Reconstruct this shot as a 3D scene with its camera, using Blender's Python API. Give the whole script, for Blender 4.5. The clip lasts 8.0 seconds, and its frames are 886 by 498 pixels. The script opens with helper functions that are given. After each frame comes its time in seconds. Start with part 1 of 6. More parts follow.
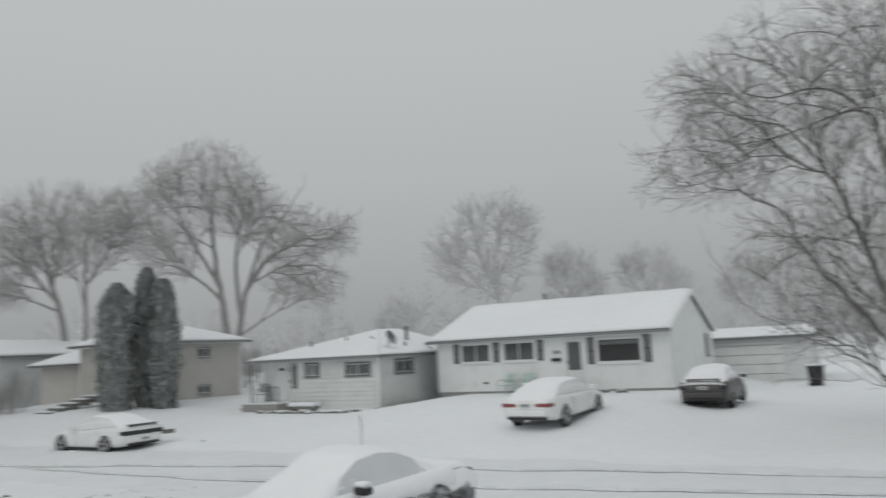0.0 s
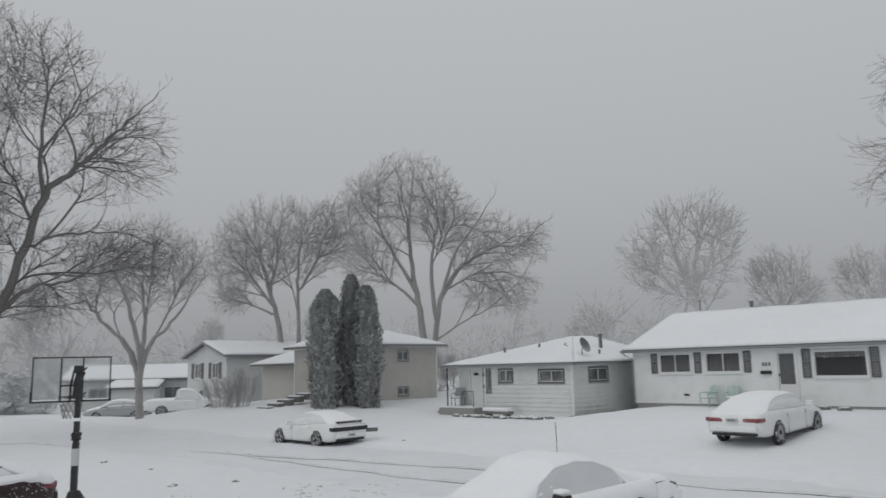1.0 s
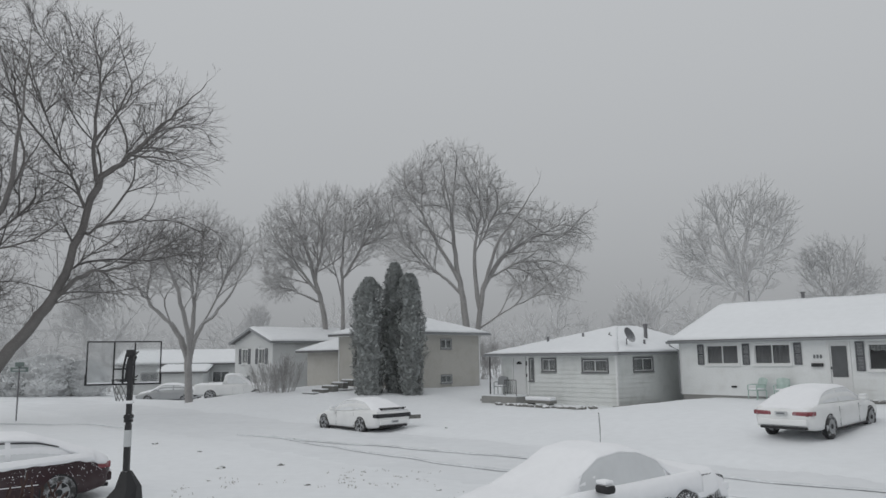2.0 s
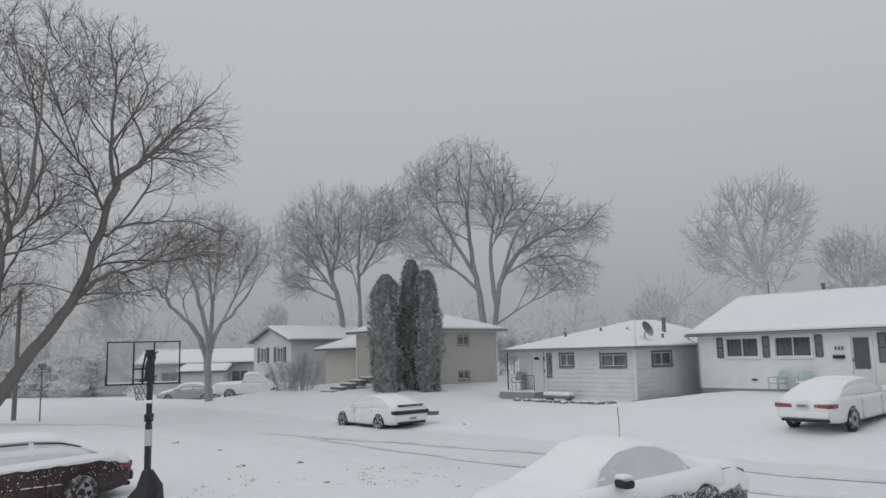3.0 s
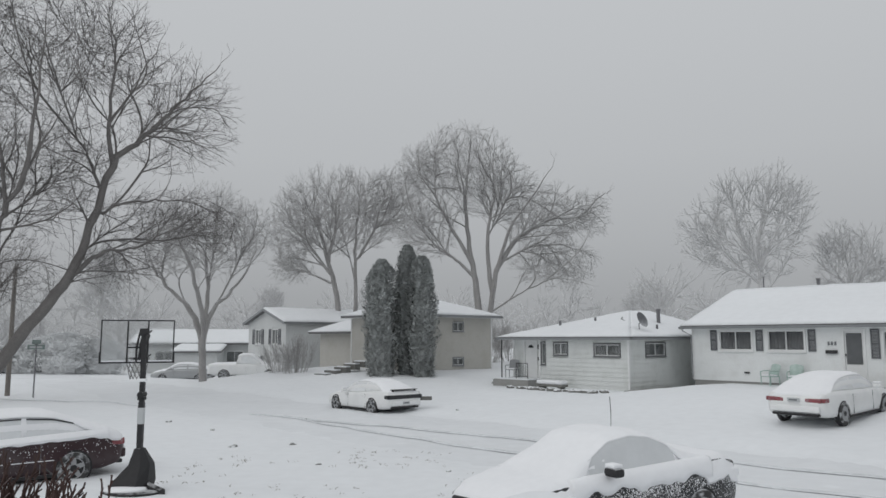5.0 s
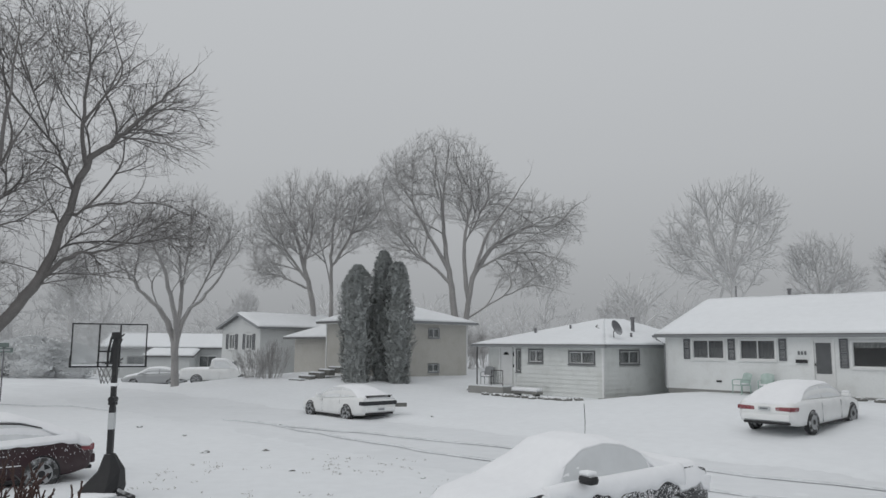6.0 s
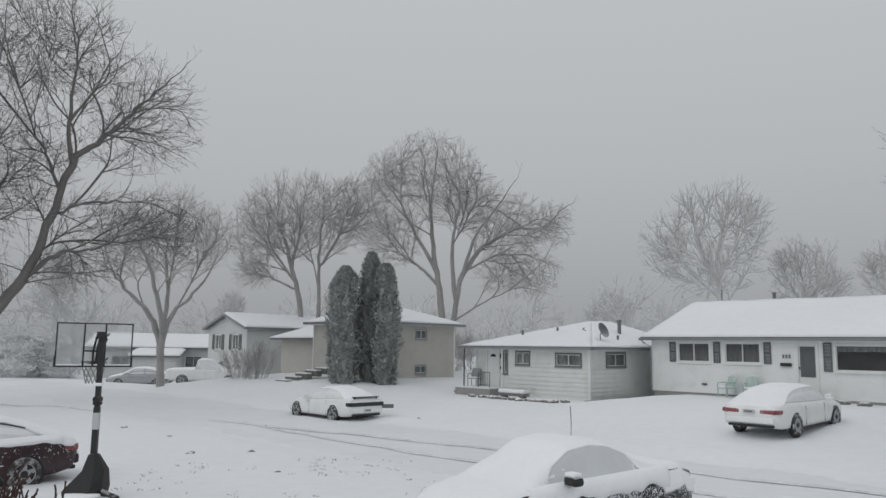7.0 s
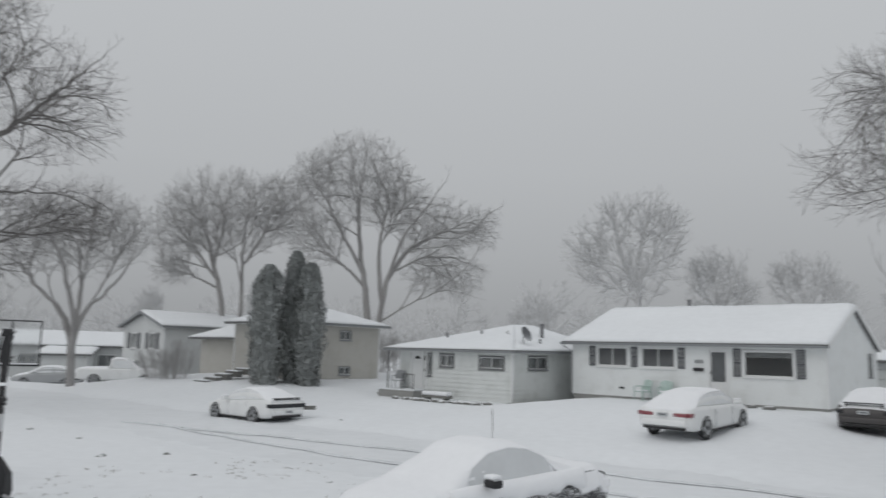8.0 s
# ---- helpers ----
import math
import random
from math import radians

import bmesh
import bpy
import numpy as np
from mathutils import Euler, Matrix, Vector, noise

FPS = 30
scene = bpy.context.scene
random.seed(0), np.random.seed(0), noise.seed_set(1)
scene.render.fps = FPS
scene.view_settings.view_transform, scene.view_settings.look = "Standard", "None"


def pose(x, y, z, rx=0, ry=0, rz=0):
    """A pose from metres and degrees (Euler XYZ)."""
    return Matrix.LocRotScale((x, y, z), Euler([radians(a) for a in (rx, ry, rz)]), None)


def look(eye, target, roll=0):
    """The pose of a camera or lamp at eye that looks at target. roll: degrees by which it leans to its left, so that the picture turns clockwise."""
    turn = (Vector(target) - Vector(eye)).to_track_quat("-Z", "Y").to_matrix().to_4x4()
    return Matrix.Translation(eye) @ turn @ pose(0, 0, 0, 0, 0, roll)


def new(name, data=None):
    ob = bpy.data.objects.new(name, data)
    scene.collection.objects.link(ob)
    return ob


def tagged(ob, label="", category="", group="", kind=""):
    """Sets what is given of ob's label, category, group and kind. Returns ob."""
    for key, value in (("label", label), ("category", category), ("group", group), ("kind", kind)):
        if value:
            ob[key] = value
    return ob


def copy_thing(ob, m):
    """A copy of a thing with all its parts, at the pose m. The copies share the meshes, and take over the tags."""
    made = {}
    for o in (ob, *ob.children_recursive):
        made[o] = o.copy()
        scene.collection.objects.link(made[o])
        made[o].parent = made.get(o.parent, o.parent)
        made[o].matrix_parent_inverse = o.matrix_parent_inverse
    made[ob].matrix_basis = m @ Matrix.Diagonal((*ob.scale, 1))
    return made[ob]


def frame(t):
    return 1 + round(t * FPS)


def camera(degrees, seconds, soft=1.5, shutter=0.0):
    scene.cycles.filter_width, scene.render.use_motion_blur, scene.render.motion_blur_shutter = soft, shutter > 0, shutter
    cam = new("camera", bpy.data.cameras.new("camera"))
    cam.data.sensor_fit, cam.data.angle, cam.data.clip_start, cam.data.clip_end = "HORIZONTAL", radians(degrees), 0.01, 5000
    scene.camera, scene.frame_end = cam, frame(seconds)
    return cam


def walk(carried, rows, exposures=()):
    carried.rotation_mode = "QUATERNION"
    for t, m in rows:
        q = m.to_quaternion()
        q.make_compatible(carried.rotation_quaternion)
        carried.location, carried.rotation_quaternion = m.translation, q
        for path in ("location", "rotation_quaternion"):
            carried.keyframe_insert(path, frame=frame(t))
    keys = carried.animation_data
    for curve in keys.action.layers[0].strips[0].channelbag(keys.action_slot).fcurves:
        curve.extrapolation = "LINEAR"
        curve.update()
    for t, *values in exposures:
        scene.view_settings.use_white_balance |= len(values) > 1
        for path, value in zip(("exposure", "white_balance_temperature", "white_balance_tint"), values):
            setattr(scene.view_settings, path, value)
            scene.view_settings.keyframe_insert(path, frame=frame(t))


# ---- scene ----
cam = camera(61.3, 8.0, shutter=0.5)
# seconds, eye x, y, z, yaw, pitch, roll
ROWS = [
    (0.0, 0.02, -0.10, 2.83, -19.334, 7.89, 2.851),
    (0.5, -0.008, -0.086, 2.823, -9.223, 8.873, 2.068),
    (1.0, -0.043, -0.047, 2.812, -4.87, 8.953, 1.388),
    (1.5, -0.04, -0.036, 2.809, -2.731, 8.373, 0.688),
    (3.0, -0.02, -0.017, 2.805, -0.28, 7.896, 1.391),
    (3.5, 0.015, 0.0, 2.801, 0.323, 7.306, 1.481),
    (4.0, 0.007, 0.008, 2.8, 0.398, 6.849, 0.944),
    (4.5, 0.0, 0.0, 2.8, 0.058, 6.703, 0.402),
    (6.0, -0.027, -0.012, 2.802, -2.557, 7.325, -0.434),
    (6.5, -0.031, -0.029, 2.803, -3.207, 7.387, -0.721),
    (7.0, -0.022, -0.036, 2.8, -3.516, 7.456, -0.753),
    (7.5, -0.016, -0.047, 2.816, -4.055, 7.688, -0.813),
    (8.0, -0.016, -0.065, 2.816, -9.226, 7.688, -1.425),
]
walk(cam, [(t, pose(x, y, z, 90 + pitch, roll, yaw)) for t, x, y, z, yaw, pitch, roll in ROWS], [(0.0, -0.06, 6600, 8), (0.5, -0.15, 6500, 10), (1.5, -0.11, 6500, 10), (3.0, -0.05, 6500, 10), (4.5, 0.02, 6500, 10), (6.0, -0.02, 6500, 10), (8.0, -0.05, 6500, 10)])

# ---- light: a bright overcast sky in falling snow ----
world = bpy.data.worlds.new("overcast")
scene.world = world
world.use_nodes = True
wn, wl = world.node_tree.nodes, world.node_tree.links
sky = wn.new("ShaderNodeTexSky")
sky.sky_type, sky.sun_disc = "NISHITA", False
sky.sun_elevation, sky.sun_rotation = radians(41), radians(119)
sky.dust_density, sky.air_density = 4.0, 1.0
grey = wn.new("ShaderNodeHueSaturation")
grey.inputs["Saturation"].default_value = 0.08
wl.new(sky.outputs[0], grey.inputs["Color"])
tex = wn.new("ShaderNodeTexCoord")
sep = wn.new("ShaderNodeSeparateXYZ")
wl.new(tex.outputs["Generated"], sep.inputs[0])
ramp = wn.new("ShaderNodeValToRGB")
stops = ((0.0, 3.4), (0.05, 3.7), (0.13, 4.3), (0.235, 4.9), (0.353, 5.25), (0.5, 5.6), (1.0, 7.0))
while len(ramp.color_ramp.elements) < len(stops):
    ramp.color_ramp.elements.new(0.5)
for element, (where, value) in zip(ramp.color_ramp.elements, stops):
    element.position, element.color = where, (0.965 * value, value, 1.035 * value, 1)
wl.new(sep.outputs["Z"], ramp.inputs[0])
cloud = wn.new("ShaderNodeMixRGB")
cloud.inputs[0].default_value = 0.96
wl.new(grey.outputs[0], cloud.inputs[1])
wl.new(ramp.outputs[0], cloud.inputs[2])
wn["Background"].inputs[1].default_value = 0.1
wl.new(cloud.outputs[0], wn["Background"].inputs[0])
sun = new("sun", bpy.data.lights.new("sun", "SUN"))
sun.data.energy, sun.data.angle, sun.data.color = 0.6, radians(60), (1.0, 0.98, 0.95)
sun.matrix_world = look((0, 0, 30), (30, 17, 0))


# ---- materials ----
def material(name, colour, rough=0.7, metal=0.0, vary=0.15, grain=8.0, blotch=0.6, bump=0.0, bump_scale=40.0, dirt=None, dirt_amount=0.0, snow=0.0, snow_from=0.35, snow_to=0.75):
    """A surface with variation at two scales, optional dirt patches, and snow that sticks to its upward faces."""
    m = bpy.data.materials.new(name)
    m.use_nodes = True
    n, l = m.node_tree.nodes, m.node_tree.links
    b = n["Principled BSDF"]
    b.inputs["Roughness"].default_value, b.inputs["Metallic"].default_value = rough, metal
    co = n.new("ShaderNodeTexCoord")
    fine, wide = n.new("ShaderNodeTexNoise"), n.new("ShaderNodeTexNoise")
    for tex_, s in ((fine, grain), (wide, blotch)):
        tex_.inputs["Scale"].default_value, tex_.inputs["Detail"].default_value = s, 4.0
        l.new(co.outputs["Object"], tex_.inputs["Vector"])
    mix = n.new("ShaderNodeMath")
    mix.operation = "ADD"
    l.new(fine.outputs["Fac"], mix.inputs[0])
    l.new(wide.outputs["Fac"], mix.inputs[1])
    rng = n.new("ShaderNodeMapRange")
    rng.inputs["From Min"].default_value, rng.inputs["From Max"].default_value = 0.6, 1.4
    rng.inputs["To Min"].default_value, rng.inputs["To Max"].default_value = 1 - vary, 1 + vary
    l.new(mix.outputs[0], rng.inputs["Value"])
    hue = n.new("ShaderNodeHueSaturation")
    hue.inputs["Color"].default_value = (*colour, 1)
    l.new(rng.outputs[0], hue.inputs["Value"])
    col = hue.outputs[0]
    if dirt:
        spots = n.new("ShaderNodeTexNoise")
        spots.inputs["Scale"].default_value, spots.inputs["Detail"].default_value = blotch * 3.1, 6.0
        l.new(co.outputs["Object"], spots.inputs["Vector"])
        cut = n.new("ShaderNodeMapRange")
        cut.inputs["From Min"].default_value, cut.inputs["From Max"].default_value = 0.5, 0.7
        cut.inputs["To Max"].default_value = dirt_amount
        l.new(spots.outputs["Fac"], cut.inputs["Value"])
        dm = n.new("ShaderNodeMixRGB")
        l.new(cut.outputs[0], dm.inputs[0])
        l.new(col, dm.inputs[1])
        dm.inputs[2].default_value = (*dirt, 1)
        col = dm.outputs[0]
    if snow > 0:
        geo = n.new("ShaderNodeNewGeometry")
        sx = n.new("ShaderNodeSeparateXYZ")
        l.new(geo.outputs["Normal"], sx.inputs[0])
        flake = n.new("ShaderNodeTexNoise")
        flake.inputs["Scale"].default_value, flake.inputs["Detail"].default_value = grain * 0.6, 3.0
        l.new(co.outputs["Object"], flake.inputs["Vector"])
        ad = n.new("ShaderNodeMath")
        ad.operation = "MULTIPLY_ADD"
        ad.inputs[1].default_value = 0.8
        l.new(flake.outputs["Fac"], ad.inputs[0])
        l.new(sx.outputs["Z"], ad.inputs[2])
        sr = n.new("ShaderNodeMapRange")
        sr.inputs["From Min"].default_value, sr.inputs["From Max"].default_value = snow_from + 0.4, snow_to + 0.4
        sr.inputs["To Max"].default_value = snow
        l.new(ad.outputs[0], sr.inputs["Value"])
        sm = n.new("ShaderNodeMixRGB")
        l.new(sr.outputs[0], sm.inputs[0])
        l.new(col, sm.inputs[1])
        sm.inputs[2].default_value = (0.82, 0.84, 0.86, 1)
        col = sm.outputs[0]
    l.new(col, b.inputs["Base Color"])
    if bump > 0:
        bt, bn = n.new("ShaderNodeTexNoise"), n.new("ShaderNodeBump")
        bt.inputs["Scale"].default_value, bt.inputs["Detail"].default_value = bump_scale, 5.0
        bn.inputs["Strength"].default_value, bn.inputs["Distance"].default_value = bump, 0.02
        l.new(co.outputs["Object"], bt.inputs["Vector"])
        l.new(bt.outputs["Fac"], bn.inputs["Height"])
        l.new(bn.outputs[0], b.inputs["Normal"])
    return m


SNOW = material("snow", (0.79, 0.81, 0.83), 0.65, vary=0.05, grain=3.0, blotch=0.16, bump=0.35, bump_scale=14)
SNOW_CAR = material("snow_on_cars", (0.86, 0.87, 0.89), 0.65, vary=0.03, grain=9, blotch=1.5, bump=0.3, bump_scale=30)
SLUSH = material("packed_slush", (0.63, 0.65, 0.67), 0.5, vary=0.2, grain=6, blotch=0.7, bump=0.4, bump_scale=25, dirt=(0.75, 0.77, 0.79), dirt_amount=0.9)
PACKED = material("packed_snow", (0.74, 0.76, 0.78), 0.6, vary=0.06, grain=2.0, blotch=0.2, bump=0.35, bump_scale=14, dirt=(0.77, 0.79, 0.81), dirt_amount=0.9)
SIDING_WHITE = material("white_siding", (0.74, 0.76, 0.76), 0.5, vary=0.05, grain=12, blotch=0.5, dirt=(0.62, 0.63, 0.62), dirt_amount=0.5)
SIDING_GREY = material("grey_white_siding", (0.66, 0.68, 0.67), 0.55, vary=0.06, grain=10, blotch=0.5, dirt=(0.5, 0.52, 0.5), dirt_amount=0.5)
# pale grey of the far buildings, lightened further to take in fog
SIDING_PALE = material("pale_grey_siding", (0.6, 0.615, 0.615), 0.6, vary=0.08, grain=7, blotch=0.4)
# tan greyed in the base colour to stand for haze
STUCCO_TAN = material("tan_siding", (0.47, 0.46, 0.43), 0.8, vary=0.08, grain=9, blotch=0.4, dirt=(0.4, 0.385, 0.34), dirt_amount=0.5)
BRICK_TAN = material("brown_foundation", (0.25, 0.2, 0.16), 0.85, vary=0.2, grain=14, blotch=0.8)
CONCRETE = material("concrete", (0.28, 0.28, 0.27), 0.85, vary=0.15, grain=14, blotch=0.9, bump=0.3)
STONE = material("edging_stone", (0.17, 0.17, 0.16), 0.9, vary=0.3, grain=10, blotch=2, bump=0.6, snow=0.9, snow_from=0.5, snow_to=0.8)
TRIM = material("white_trim", (0.72, 0.73, 0.73), 0.45, vary=0.05)
GUTTER = material("grey_gutter", (0.24, 0.25, 0.26), 0.45, vary=0.1, grain=5)
SHUTTER = material("dark_grey_shutter", (0.12, 0.125, 0.135), 0.6, vary=0.15, grain=20, snow=0.5, snow_from=0.4, snow_to=0.9)
FRAME_DARK = material("dark_window_trim", (0.17, 0.175, 0.18), 0.55, vary=0.1)
ROOM = material("dim_room", (0.3, 0.29, 0.28), 0.9, vary=0.2)
CURTAIN = material("pale_blind", (0.3, 0.3, 0.3), 0.9, vary=0.1)
SHINGLE = material("shingle", (0.17, 0.17, 0.172), 0.9, vary=0.2, grain=30)
METAL = material("galvanised_metal", (0.2, 0.2, 0.21), 0.5, 0.6, vary=0.15)
BLACK = material("black_metal", (0.02, 0.02, 0.022), 0.5, vary=0.2, grain=20)
BLACK_PLASTIC = material("black_plastic", (0.018, 0.018, 0.02), 0.65, vary=0.25, grain=12, snow=0.5, snow_from=0.75, snow_to=0.95)
CAR_WHITE = material("white_car_paint", (0.78, 0.79, 0.79), 0.3, vary=0.03, dirt=(0.7, 0.71, 0.71), dirt_amount=0.6)
CAR_RED = material("dark_red_car_paint", (0.034, 0.014, 0.018), 0.3, vary=0.12, grain=4, dirt=(0.1, 0.09, 0.09), dirt_amount=0.3)
CAR_BLACK = material("black_car_paint", (0.02, 0.022, 0.025), 0.35, vary=0.1, dirt=(0.08, 0.08, 0.08), dirt_amount=0.4)
CAR_BROWN = material("dark_grey_car_paint", (0.065, 0.06, 0.06), 0.35, vary=0.1)
CAR_SILVER = material("silver_car_paint", (0.4, 0.41, 0.42), 0.35, 0.3, vary=0.06)
TYRE = material("tyre_rubber", (0.05, 0.05, 0.05), 0.85, vary=0.3, grain=12, blotch=3, dirt=(0.6, 0.62, 0.64), dirt_amount=0.8, snow=0.6, snow_from=0.6, snow_to=0.9)
RIM = material("alloy_rim", (0.42, 0.43, 0.44), 0.35, 0.7, vary=0.08)
TAIL = material("red_tail_lamp", (0.24, 0.06, 0.07), 0.25, vary=0.2, grain=6, blotch=3, dirt=(0.5, 0.45, 0.46), dirt_amount=0.5)
DRAPE = material("dark_drape", (0.13, 0.13, 0.135), 0.9, vary=0.15)
STORM = material("storm_door_glass", (0.1, 0.105, 0.11), 0.12, vary=0.2, grain=3)
LAMP_CLEAR = material("clear_lamp", (0.6, 0.6, 0.6), 0.15, vary=0.05)
PLATE = material("number_plate", (0.5, 0.52, 0.53), 0.5, vary=0.05)
DARK_BAR = material("dark_print", (0.16, 0.17, 0.18), 0.6, vary=0.05)
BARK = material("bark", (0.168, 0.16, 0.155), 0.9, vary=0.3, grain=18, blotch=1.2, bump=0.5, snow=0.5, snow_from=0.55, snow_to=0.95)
# distance haze is put into these three barks; upward faces carry snow
BARK_HAZED = material("haze_pale_bark", (0.4, 0.392, 0.388), 0.9, vary=0.22, grain=14, blotch=0.8, snow=0.7, snow_from=0.1, snow_to=0.6)
HAZED_TRUNK = material("haze_pale_trunk_bark", (0.33, 0.322, 0.318), 0.9, vary=0.25, grain=14, blotch=0.8, bump=0.4, snow=0.6, snow_from=0.3, snow_to=0.8)
BARK_HAZED_FAR = material("far_haze_bark", (0.58, 0.577, 0.577), 0.9, vary=0.2, grain=10, blotch=0.6, snow=0.7, snow_from=0.0, snow_to=0.6)
# green lightened to include the haze; the pale patches are caught snow
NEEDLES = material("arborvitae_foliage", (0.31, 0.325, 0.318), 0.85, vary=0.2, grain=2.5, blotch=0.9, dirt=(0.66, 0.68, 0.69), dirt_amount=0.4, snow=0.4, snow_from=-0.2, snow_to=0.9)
# foliage raised almost to white, as snowfall haze would show it
NEEDLES_HAZED = material("haze_pale_evergreen_foliage", (0.74, 0.75, 0.755), 0.85, vary=0.1, grain=1.5, blotch=0.5, snow=0.5, snow_from=0.2, snow_to=0.9)
SHRUB = material("shrub_twig", (0.075, 0.043, 0.037), 0.9, vary=0.3, snow=0.7, snow_from=0.6, snow_to=0.9)
STALK = material("dead_stalk", (0.16, 0.14, 0.11), 0.9, vary=0.3)
CHAIR_GREEN = material("mint_green_plastic", (0.36, 0.47, 0.43), 0.5, vary=0.06, snow=0.5, snow_from=0.2, snow_to=0.9)
NET = material("white_net_cord", (0.3, 0.3, 0.3), 0.9, vary=0.1)
SIGN_GREEN = material("street_sign_plate", (0.2, 0.25, 0.235), 0.5, vary=0.1)
WOOD = material("weathered_pole", (0.2, 0.185, 0.17), 0.9, vary=0.25, grain=20)


def glass(name, tint, rough=0.05):
    m = bpy.data.materials.new(name)
    m.use_nodes = True
    n, l = m.node_tree.nodes, m.node_tree.links
    b = n["Principled BSDF"]
    b.inputs["Base Color"].default_value = (*tint, 1)
    b.inputs["Roughness"].default_value = rough
    b.inputs["Transmission Weight"].default_value = 1.0
    b.inputs["IOR"].default_value = 1.45
    return m


PANE = glass("window_glass", (0.8, 0.83, 0.84))
ACRYLIC = glass("clear_acrylic", (0.97, 0.98, 0.98))
CAR_GLASS = material("dark_car_glass", (0.02, 0.022, 0.025), 0.08, vary=0.1)
FROST_GLASS = material("snow_filmed_glass", (0.7, 0.72, 0.735), 0.7, vary=0.06, grain=5, blotch=0.9, dirt=(0.78, 0.8, 0.81), dirt_amount=0.8)


SIDE_FROST = material("thinly_snowed_glass", (0.63, 0.65, 0.665), 0.6, vary=0.06, grain=5, blotch=0.9, dirt=(0.68, 0.7, 0.71), dirt_amount=0.5)


# ---- mesh helpers ----
def part(name, bm, mat, parent=None, label="", smooth=False):
    """Links a bmesh as one mesh object, under a thing or a part if given."""
    me = bpy.data.meshes.new(name)
    bm.to_mesh(me)
    bm.free()
    me.materials.append(mat)
    if smooth:
        me.polygons.foreach_set("use_smooth", [True] * len(me.polygons))
    ob = new(name, me)
    if parent:
        ob.parent = parent
    if label:
        tagged(ob, label)
    return ob


def thing(name, m, label, category, group="", kind=""):
    ob = new(name)
    ob.empty_display_size = 0.3
    ob.matrix_world = m
    return tagged(ob, label, category, group, kind)


def box(bm, x0, y0, z0, x1, y1, z1, bevel=0.0):
    """A box between two corners, added to bm."""
    r = bmesh.ops.create_cube(bm, size=1.0, matrix=Matrix.LocRotScale(((x0 + x1) / 2, (y0 + y1) / 2, (z0 + z1) / 2), None, (abs(x1 - x0), abs(y1 - y0), abs(z1 - z0))))
    if bevel > 0:
        es = list({e for v in r["verts"] for e in v.link_edges})
        bmesh.ops.bevel(bm, geom=es, offset=bevel, segments=2, affect="EDGES", profile=0.6)
    return bm


def boxes(*rows, bevel=0.0):
    bm = bmesh.new()
    for r in rows:
        box(bm, *r, bevel=bevel)
    return bm


def tube(bm, points, radii, sides=6, caps=True):
    """A tapered tube along points."""
    rings, n = [], len(points)
    for i, p in enumerate(points):
        d = (Vector(points[min(i + 1, n - 1)]) - Vector(points[max(i - 1, 0)])).normalized()
        u = d.orthogonal().normalized()
        w = d.cross(u)
        r = radii[i] if isinstance(radii, (list, tuple)) else radii
        rings.append([bm.verts.new(Vector(p) + r * (math.cos(k * math.tau / sides) * u + math.sin(k * math.tau / sides) * w)) for k in range(sides)])
    for a, b in zip(rings, rings[1:]):
        # match the ring turn so that the tube does not pinch
        k0 = min(range(sides), key=lambda k: (a[0].co - b[k].co).length)
        b[:] = b[k0:] + b[:k0]
        for k in range(sides):
            bm.faces.new((a[k], a[(k + 1) % sides], b[(k + 1) % sides], b[k]))
    if caps:
        bm.faces.new(rings[0][::-1])
        bm.faces.new(rings[-1])
    return bm


def loft(bm, rings, close=True, caps=True):
    """Skins rings of equally many points."""
    vs = [[bm.verts.new(p) for p in r] for r in rings]
    k = len(vs[0])
    for a, b in zip(vs, vs[1:]):
        for i in range(k if close else k - 1):
            bm.faces.new((a[i], a[(i + 1) % k], b[(i + 1) % k], b[i]))
    if caps and close:
        bm.faces.new(vs[0][::-1])
        bm.faces.new(vs[-1])
    bmesh.ops.recalc_face_normals(bm, faces=bm.faces)
    return bm


# ---- the ground ----
# Street frame: a runs along the street, b across it, away from the viewer's side.
TURN = -49.0
AX, BX = Vector((math.cos(radians(TURN)), math.sin(radians(TURN)), 0)), Vector((-math.sin(radians(TURN)), math.cos(radians(TURN)), 0))


def smooth(lo, hi, v):
    k = min(1.0, max(0.0, (v - lo) / (hi - lo)))
    return k * k * (3 - 2 * k)


def ab(x, y):
    return x * AX.x + y * AX.y, x * BX.x + y * BX.y


def height(x, y):
    """The height of the snow: a flat near side and street, and lots that rise behind it."""
    a, b = ab(x, y)
    lot = 0.69 - 0.4 * smooth(-17.5, -21.5, a) + 0.4 * smooth(-29, -35, a) - 1.2 * smooth(-44, -56, a) - 0.45 * smooth(-8.2, -4.6, a)
    z = lot * smooth(16.8, 29, b) + 0.4 * smooth(60, 220, b)
    z -= 0.1 * smooth(11.2, 12.4, b) * (1 - smooth(18.6, 19.8, b)) * (1 - smooth(20, 60, abs(a + 15)))
    z += 0.25 * smooth(-34, -38, a) * smooth(17, 23, b) * (1 - smooth(-42, -50, a))
    # drift banked against the buried car
    u, v = (x - 1.25) * 0.87 + (y - 9.8) * 0.5, -(x - 1.25) * 0.5 + (y - 9.8) * 0.87
    z += 0.88 * math.exp(-((u / 1.6) ** 2) - ((v / 1.0) ** 2))
    d = math.hypot(x, y)
    n = 0.05 * noise.noise((x * 0.22, y * 0.22, 0.3)) + 0.034 * noise.noise((x * 0.7, y * 0.7, 4.1)) + 0.014 * noise.noise((x * 1.9, y * 1.9, 1.7))
    n += 0.25 * noise.noise((x * 0.02, y * 0.02, 9.0)) * smooth(50, 120, d)
    return z + n - 0.55 * (1 - smooth(2.0, 7.0, d))


